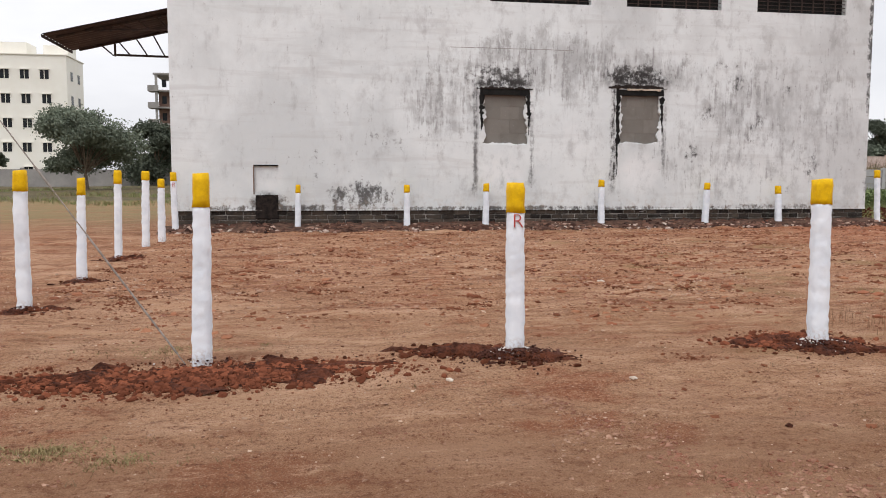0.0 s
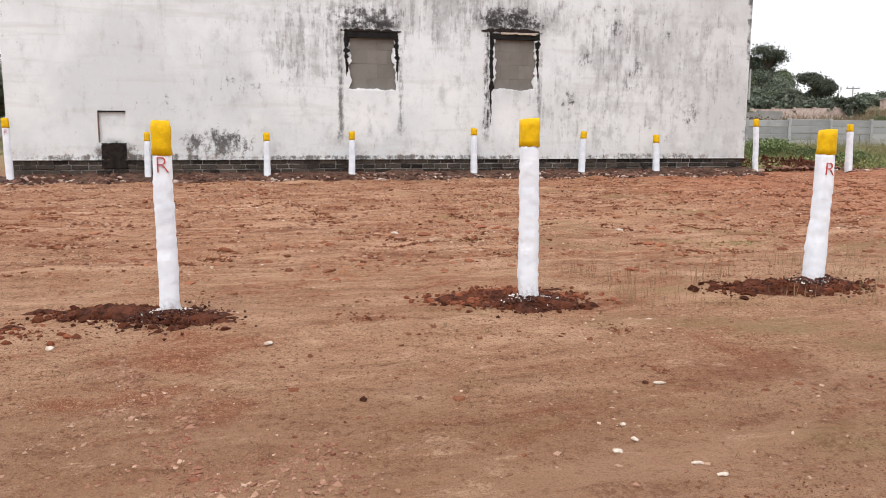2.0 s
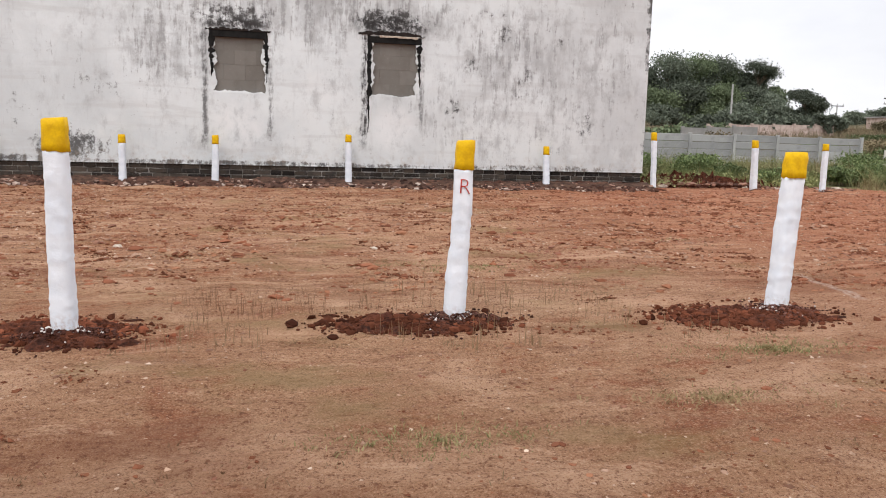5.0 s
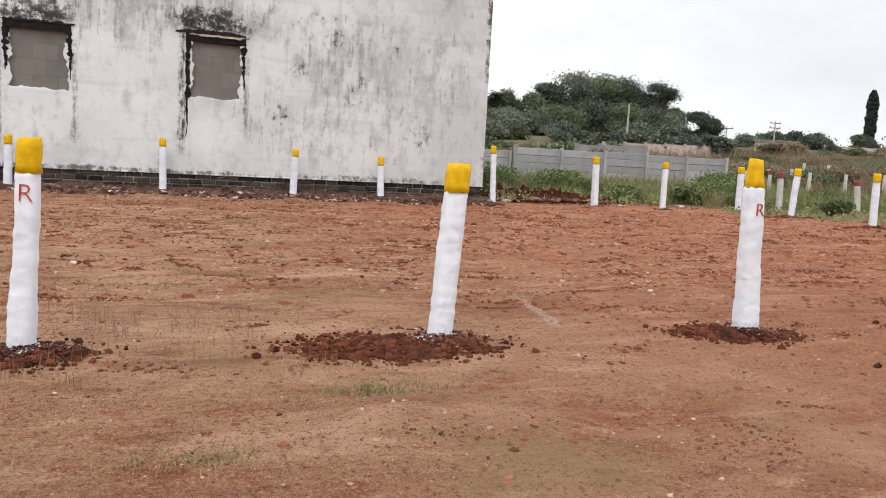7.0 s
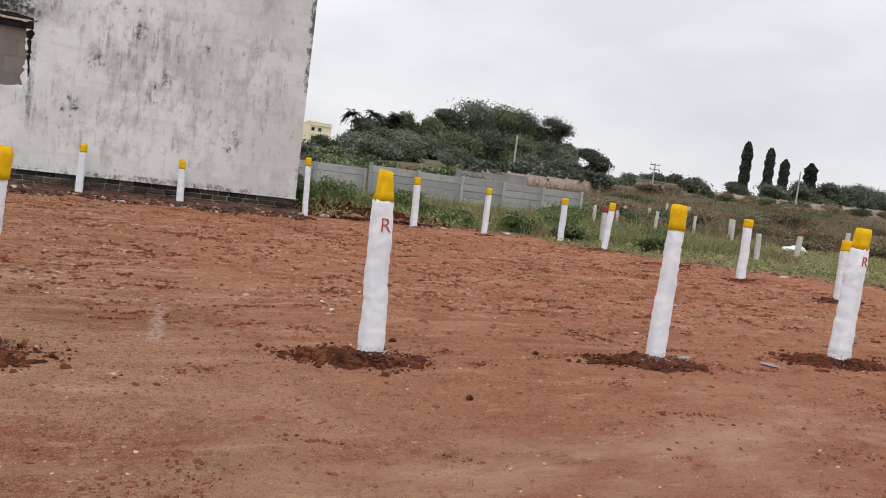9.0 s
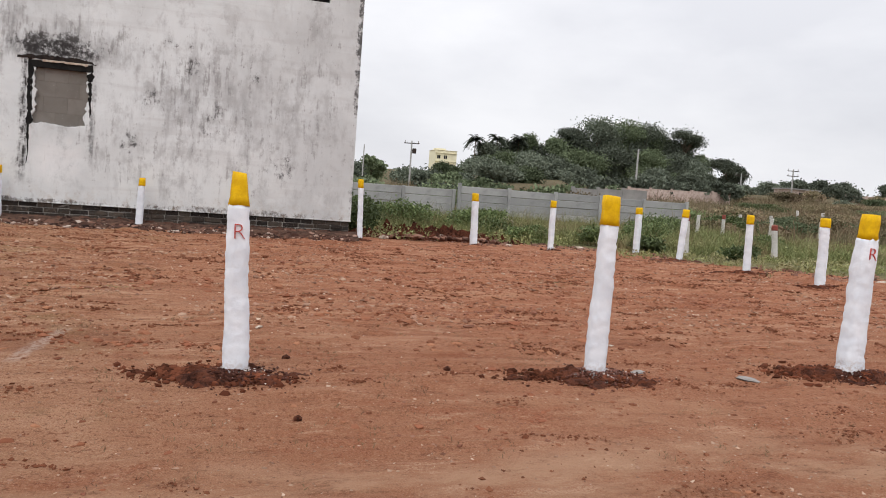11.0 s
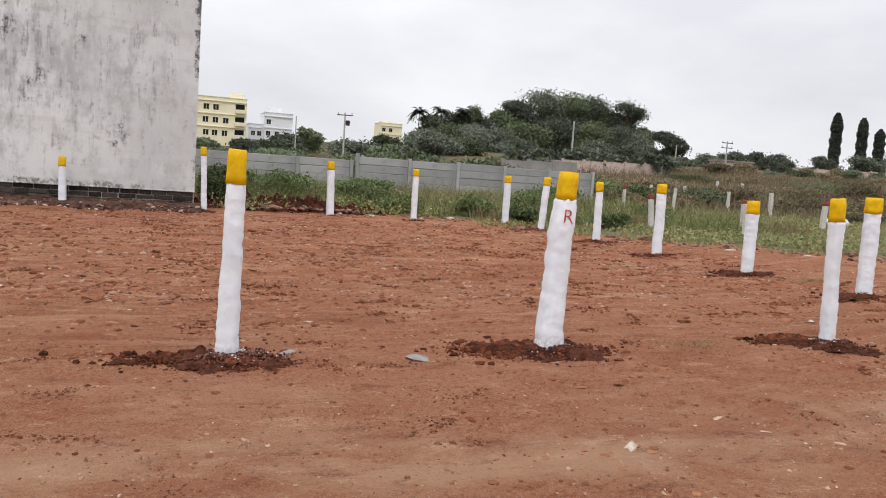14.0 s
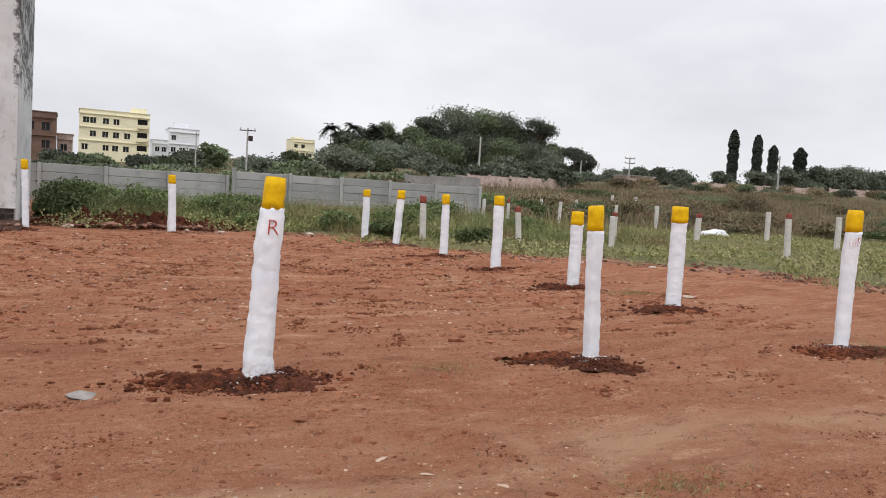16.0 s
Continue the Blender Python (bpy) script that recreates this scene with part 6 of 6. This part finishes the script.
def mast_tree(x, y, top, r, seed):
    rng = np.random.default_rng(seed)
    z = ground_z(x, y)
    h = top - z
    ob = thing("mast_tree", (x, y, z), "tall narrow dark green columnar tree", "tree", "columnar trees on the skyline")
    bm = bmesh.new()
    tube(bm, ((0, 0, -0.3), (0.05, 0, h * 0.5), (0.0, 0, h * 0.97)), (0.22, 0.14, 0.03), 7)
    part("trunk", bm, BARK, ob)
    n = 6500
    f = rng.uniform(0.06, 1.0, n)
    rad = r * np.minimum(1, (1.0 - f) * 5 + 0.3) * (0.92 + 0.10 * np.sin(f * 31 + seed)) * np.minimum(1, 0.62 + f * 1.6)
    a, g = rng.uniform(0, 6.283, n), np.sqrt(rng.uniform(0.15, 1, n))
    q = np.stack([rad * g * np.cos(a), rad * g * np.sin(a), f * h - 0.35 * g], -1)
    part("foliage", leaves("foliage", q, 0.42, rng), NEEDLE, ob)


for i, (x, y, top, r) in enumerate(((212.8, 190.1, 30.2, 1.8), (223.7, 190.1, 29.6, 1.7), (231.2, 190.1, 26.7, 1.7), (244.3, 190.1, 27.0, 2.3), (213.1, 233.6, 16.3, 1.1))):
    mast_tree(x, y, top, r, 820 + i)


for i in range(16):
    shrub(11 + i * 1.7, 56 + 6 * math.sin(i * 1.9), 1.7, 0.95 + 0.45 * math.sin(i * 2.3), (LEAF_LIGHT, WEED, SCRUB)[i % 3], 900 + i, "green bush behind the precast fence", 46, 50, 0.13, "bushes behind the fence")
for i in range(12):
    shrub(16 + i * 2.2, 84 + 8 * math.sin(i * 1.3), 2.4, 0.9 + 0.5 * math.sin(i * 1.7), (LEAF, LEAF_LIGHT)[i % 2], 930 + i, "green bush behind the precast fence", 46, 50, 0.18, "bushes behind the fence")


# ---- precast fence ----
def build_fence():
    ob = thing("concrete_fence", (0, 35.1, 0), "grey precast concrete panel fence above weeds", "fence")
    low, high = (13.25, 15.65, 18.05, 20.45, 22.86), (23.13, 25.60, 28.0, 30.4, 32.8, 35.26)
    rng = random.Random(4)
    slab = soft_box((0.0, -0.025, 0.0), (1.0, 0.025, 0.335), 0.012)
    me = bpy.data.meshes.new("panel")
    slab.to_mesh(me)
    slab.free()
    me.materials.append(CONCRETE)
    for xs, top, tops in ((low, 1.93, 1.98), (high, 2.16, 2.22)):
        for k, x in enumerate(xs):
            t = 2.28 if x == 23.13 else tops
            part("post", soft_box((x - 0.075, -0.075, 0.1), (x + 0.075, 0.075, t + rng.uniform(-0.02, 0.02)), 0.012), CONCRETE, ob)
        for x0, x1 in zip(xs, xs[1:]):
            dip = rng.uniform(-0.03, 0.03)
            for r in range(5):
                p = new("panel", me)
                p.parent = ob
                p.matrix_basis = Matrix.Translation((x0 + 0.08, rng.uniform(-0.012, 0.012), top - 0.345 * (r + 1) + dip + (0.01 if r == 0 else 0))) @ Matrix.Rotation(radians(rng.uniform(-0.25, 0.25)), 4, "Y") @ Matrix.Diagonal((x1 - x0 - 0.16, 1, 1, 1))
    return ob


build_fence()


# ---- far walls ----
def far_wall(x0, y0, x1, y1, h, mat, label, bays=6):
    ob = thing("boundary_wall", (x0, y0, 0), label, "wall", "far boundary walls")
    n = bays
    for k in range(n):
        f0, f1 = k / n, (k + 1) / n
        ax, ay, bx, by = (x1 - x0) * f0, (y1 - y0) * f0, (x1 - x0) * f1, (y1 - y0) * f1
        z0 = min(ground_z(x0 + ax, y0 + ay), ground_z(x0 + bx, y0 + by)) - 0.4
        z1 = max(ground_z(x0 + ax, y0 + ay), ground_z(x0 + bx, y0 + by)) + h
        d = Vector((bx - ax, by - ay, 0))
        ang = math.degrees(math.atan2(d.y, d.x))
        p = part("wall_bay", boxes(((0.15, -0.1, 0), (d.length - 0.15, 0.1, z1 - z0))), mat, ob)
        p.matrix_basis = pose(ax, ay, z0, 0, 0, ang)
        q = part("pier", boxes(((-0.15, -0.16, 0), (0.147, 0.16, z1 - z0 + 0.12))), mat, ob)
        q.matrix_basis = pose(ax, ay, z0, 0, 0, ang)
    return ob


for i in range(34):
    fx = 88 + i * 3.9 + 2.0 * math.sin(i * 2.7)
    fy = 100 + 8 * math.sin(i * 1.7) + (fx - 88) * 0.16
    shrub(fx, fy, 1.3 + 0.9 * abs(math.sin(i * 1.1)), 0.9 + 1.1 * abs(math.sin(i * 2.2)), (SCRUB, LEAF_LIGHT, SCRUB, LEAF, SCRUB)[i % 5], 960 + i, "ragged bush before a far compound wall", 40, 50, 0.15, "bushes before the far walls")
far_wall(48.5, 76, 57.5, 76, 1.9, GREY_RENDER, "weathered grey compound wall behind scrub", bays=3)
far_wall(60, 90, 80, 92, 1.5, PINK_WALL, "worn brick compound wall below a hedge", bays=6)
far_wall(128, 122, 178, 128, 1.5, PINK_WALL, "long worn compound wall on the rise", bays=9)
far_wall(182, 129, 225, 134, 1.6, PINK_WALL, "long compound wall with faded painted panels", bays=8)
far_wall(-46, 72, -10, 78, 1.5, GREY_RENDER, "grey compound wall beyond the field", bays=9)
for i in range(13):
    shrub(59.5 + i * 1.8, 92.5 + 0.3 * math.sin(i), 1.3, 2.7 + 0.2 * math.sin(i * 2.0), LEAF, 850 + i, "clipped dark hedge bush behind a wall", 20, 26, 0.3, "hedge behind the wall")
for i in range(9):
    shrub(38 + i * 2.3, 80 + 2 * math.sin(i), 2.0, 1.7 + 0.4 * math.sin(i * 1.7), LEAF_LIGHT, 870 + i, "green bush behind the precast fence", 26, 30, 0.28, "bushes behind the fence")


# ---- distant buildings ----
def apartment(name, x0, x1, y, depth, z_top, floors, storey, mat, label, cols, win=(1.1, 1.3), rooms=(), seed=0, balcony=(), ledges=True):
    base = min(ground_z(x0, y), ground_z(x1, y)) - 0.5
    ob = thing(name, (x0, y, base), label, "building", "distant buildings")
    w, h = x1 - x0, z_top - base
    part("wall", boxes(((0, 0, 0), (w, depth, h))), mat, ob)
    part("roof", boxes(((-0.15, -0.15, h + 0.003), (w + 0.15, depth + 0.15, h + 0.12))), mat, ob)
    for a, b, hh in rooms:
        part("roof_room", boxes(((a, depth * 0.3, h + 0.123), (b, depth * 0.8, h + hh))), mat, ob)
    rng = random.Random(seed)
    for f in range(floors):
        zc = h - 1.0 - storey * (f + 0.5) + 0.1
        if zc < 0.8:
            break
        if ledges:
            part("ledge", boxes(((-0.12, -0.35, zc + storey * 0.46), (w + 0.05, -0.004, zc + storey * 0.46 + 0.14))), mat, ob)
        for c in cols:
            if rng.random() < 0.12:
                continue
            cx = c + rng.uniform(-0.1, 0.1)
            wn = part("window", boxes(((cx - win[0] / 2, -0.03, zc - win[1] / 2), (cx + win[0] / 2, -0.004, zc + win[1] / 2))), PANE, ob)
            part("frame", boxes(((cx - 0.04, -0.06, zc - win[1] / 2), (cx + 0.04, -0.033, zc + win[1] / 2)), ((cx - win[0] / 2 - 0.12, -0.30, zc + win[1] / 2 + 0.02), (cx + win[0] / 2 + 0.12, -0.034, zc + win[1] / 2 + 0.12))), mat, wn)
        for c in balcony:
            # flat near-black panel on the wall: the balcony's inner shade as colour
            part("balcony", boxes(((c - 1.1, -0.04, zc - 1.0), (c + 1.1, -0.005, zc + 1.1))), NEAR_BLACK, ob, "flat black panel for a shaded balcony recess")
            part("parapet", boxes(((c - 1.15, -0.9, zc - 1.1), (c + 1.15, -0.045, zc - 0.2))), mat, ob)
    return ob


apartment("apartment_building", 18.6, 33.8, 200, 14, 17.4, 4, 3.1, PALE_YELLOW, "pale yellow four-storey apartment block with dark windows", (1.3, 2.9, 5.6, 7.8, 10.2), (1.25, 1.3), ((11.5, 14.8, 1.6),), 1, (13.6,))
apartment("apartment_building", 40.0, 47.5, 215, 10, 15.8, 3, 3.1, WHITE_RENDER, "white three-storey house among trees", (1.0, 3.4, 5.8), (1.1, 1.2), ((1.5, 5.0, 1.8),), 2)
apartment("apartment_building", 36.2, 40.0, 218, 8, 12.6, 2, 3.1, WHITE_RENDER, "low white house wing among trees", (1.2, 2.8), (1.0, 1.2), (), 3)
apartment("apartment_building", 89.5, 97.8, 280, 9, 20.2, 3, 3.1, PALE_YELLOW, "small cream apartment house beside palms", (1.4, 4.0, 6.6), (1.2, 1.3), ((1.0, 4.6, 0.9),), 4)
apartment("apartment_building", 9.0, 14.5, 150, 10, 12.2, 3, 3.0, BROWN_WALL, "unfinished brown brick house frame", (1.5, 4.0), (1.2, 1.3), (), 6)
apartment("apartment_building", 14.6, 17.2, 160, 8, 9.2, 2, 3.0, PINK_WALL, "small pinkish house behind trees", (1.2,), (1.0, 1.2), (), 7)
cream = apartment("apartment_building", -55.0, -31.6, 108, 7.2, 17.8, 5, 3.1, CREAM, "cream five-storey apartment block with small dark windows", (1.6, 4.0, 6.4, 8.8, 11.2, 13.6, 16.0, 18.4, 20.8), (1.05, 1.15), ((12.5, 18.0, 1.9), (20.0, 23.0, 1.6)), 8, (), False)
for f in range(4):
    for yy in (1.6, 4.6):
        zc = 17.8 - (min(ground_z(-55, 108), ground_z(-31.6, 108)) - 0.5) - 2.45 - 3.1 * f
        wn = part("window", boxes(((23.404, yy, zc - 0.6), (23.43, yy + 0.9, zc + 0.6))), PANE, cream)


def frame_building():
    ob = thing("unfinished_building", (-30.2, 150, 0), "unfinished six-storey concrete frame with brown brick walls", "building", "distant buildings")
    base = ground_z(-28, 150) - 0.5
    part("core", boxes(((1.6, 1.4, base), (9.0, 9.0, 18.4))), BROWN_WALL, ob)
    for k in range(7):
        z = 21.3 - k * 3.05
        part("slab", boxes(((0.9, 0.0, z), (9.2, 9.2, z + 0.28))), GREY_RENDER, ob)
        if 0 < k < 6:
            bal = part("balcony", boxes(((0.0, -0.4, z), (1.9, 2.5, z + 0.22))), GREY_RENDER, ob)
            part("railing", boxes(((0.0, -0.42, z + 0.223), (1.9, -0.32, z + 1.05))), GREY_RENDER, bal)
            part("window", boxes(((4.0, 1.37, z + 0.9), (5.2, 1.396, z + 2.3))), PANE, ob)
            part("window", boxes(((2.2, 1.37, z + 0.9), (3.0, 1.396, z + 2.3))), PANE, ob)
    for x in (1.2, 4.6, 8.4):
        part("column", boxes(((x, 0.1, base), (x + 0.4, 0.5, 21.29))), GREY_RENDER, ob)
    part("hoarding", boxes(((1.0, -0.6, base), (9.0, -0.5, 5.4))), BLUE, ob, "blue sheet hoarding")


frame_building()
shed = thing("shed", (118, 126, ground_z(118, 126)), "low pale shed with a flat roof on the rise", "shed")
part("wall", boxes(((0, 0, -0.5), (7, 4, 2.2))), PINK_WALL, shed)
part("roof", boxes(((-0.3, -0.4, 2.203), (7.3, 4.3, 2.42))), GREY_RENDER, shed)
part("door", boxes(((2.5, -0.03, -0.4), (3.5, -0.004, 1.7))), NEAR_BLACK, shed)


# ---- utility poles and wires ----
def utility_pole(x, y, top, seed, arms=1, thin=0.16, box_on=False):
    z = ground_z(x, y)
    h = top - z
    ob = thing("utility_pole", (x, y, z), "concrete electricity pole with steel crossarm" if arms else "bare slender concrete pole", "utility pole", "electricity poles", rz=seed * 17 % 40 - 20)
    bm = bmesh.new()
    tube(bm, ((0, 0, -0.3), (0, 0, h)), (thin, thin * 0.7), 8)
    part("pole", bm, POLE, ob)
    for k in range(arms):
        bm = boxes(((-1.1, -0.05, h - 0.35 - 0.9 * k), (1.1, 0.05, h - 0.22 - 0.9 * k)))
        arm = part("crossarm", bm, STEEL, ob)
        for s in (-0.95, 0.0, 0.95):
            bm = bmesh.new()
            tube(bm, ((s, 0, h - 0.22 - 0.9 * k), (s, 0, h + 0.10 - 0.9 * k)), (0.07, 0.05), 6)
            part("insulator", bm, POLE, arm)
    if box_on:
        part("transformer", soft_box((0.15, -0.25, h - 1.7), (0.7, 0.25, h - 1.0), 0.05), STEEL, ob)
    return ob


for i, (x, y, top, arms, thin, bx) in enumerate(((38.4, 108, 9.5, 1, 0.14, True), (32.0, 110, 8.6, 0, 0.10, False), (72.7, 105.0, 11.3, 0, 0.17, False), (111.5, 117.5, 11.6, 2, 0.16, False), (142.3, 110, 14.0, 0, 0.18, False), (96.5, 112, 9.6, 1, 0.14, False))):
    utility_pole(x, y, top, i, arms, thin, bx)
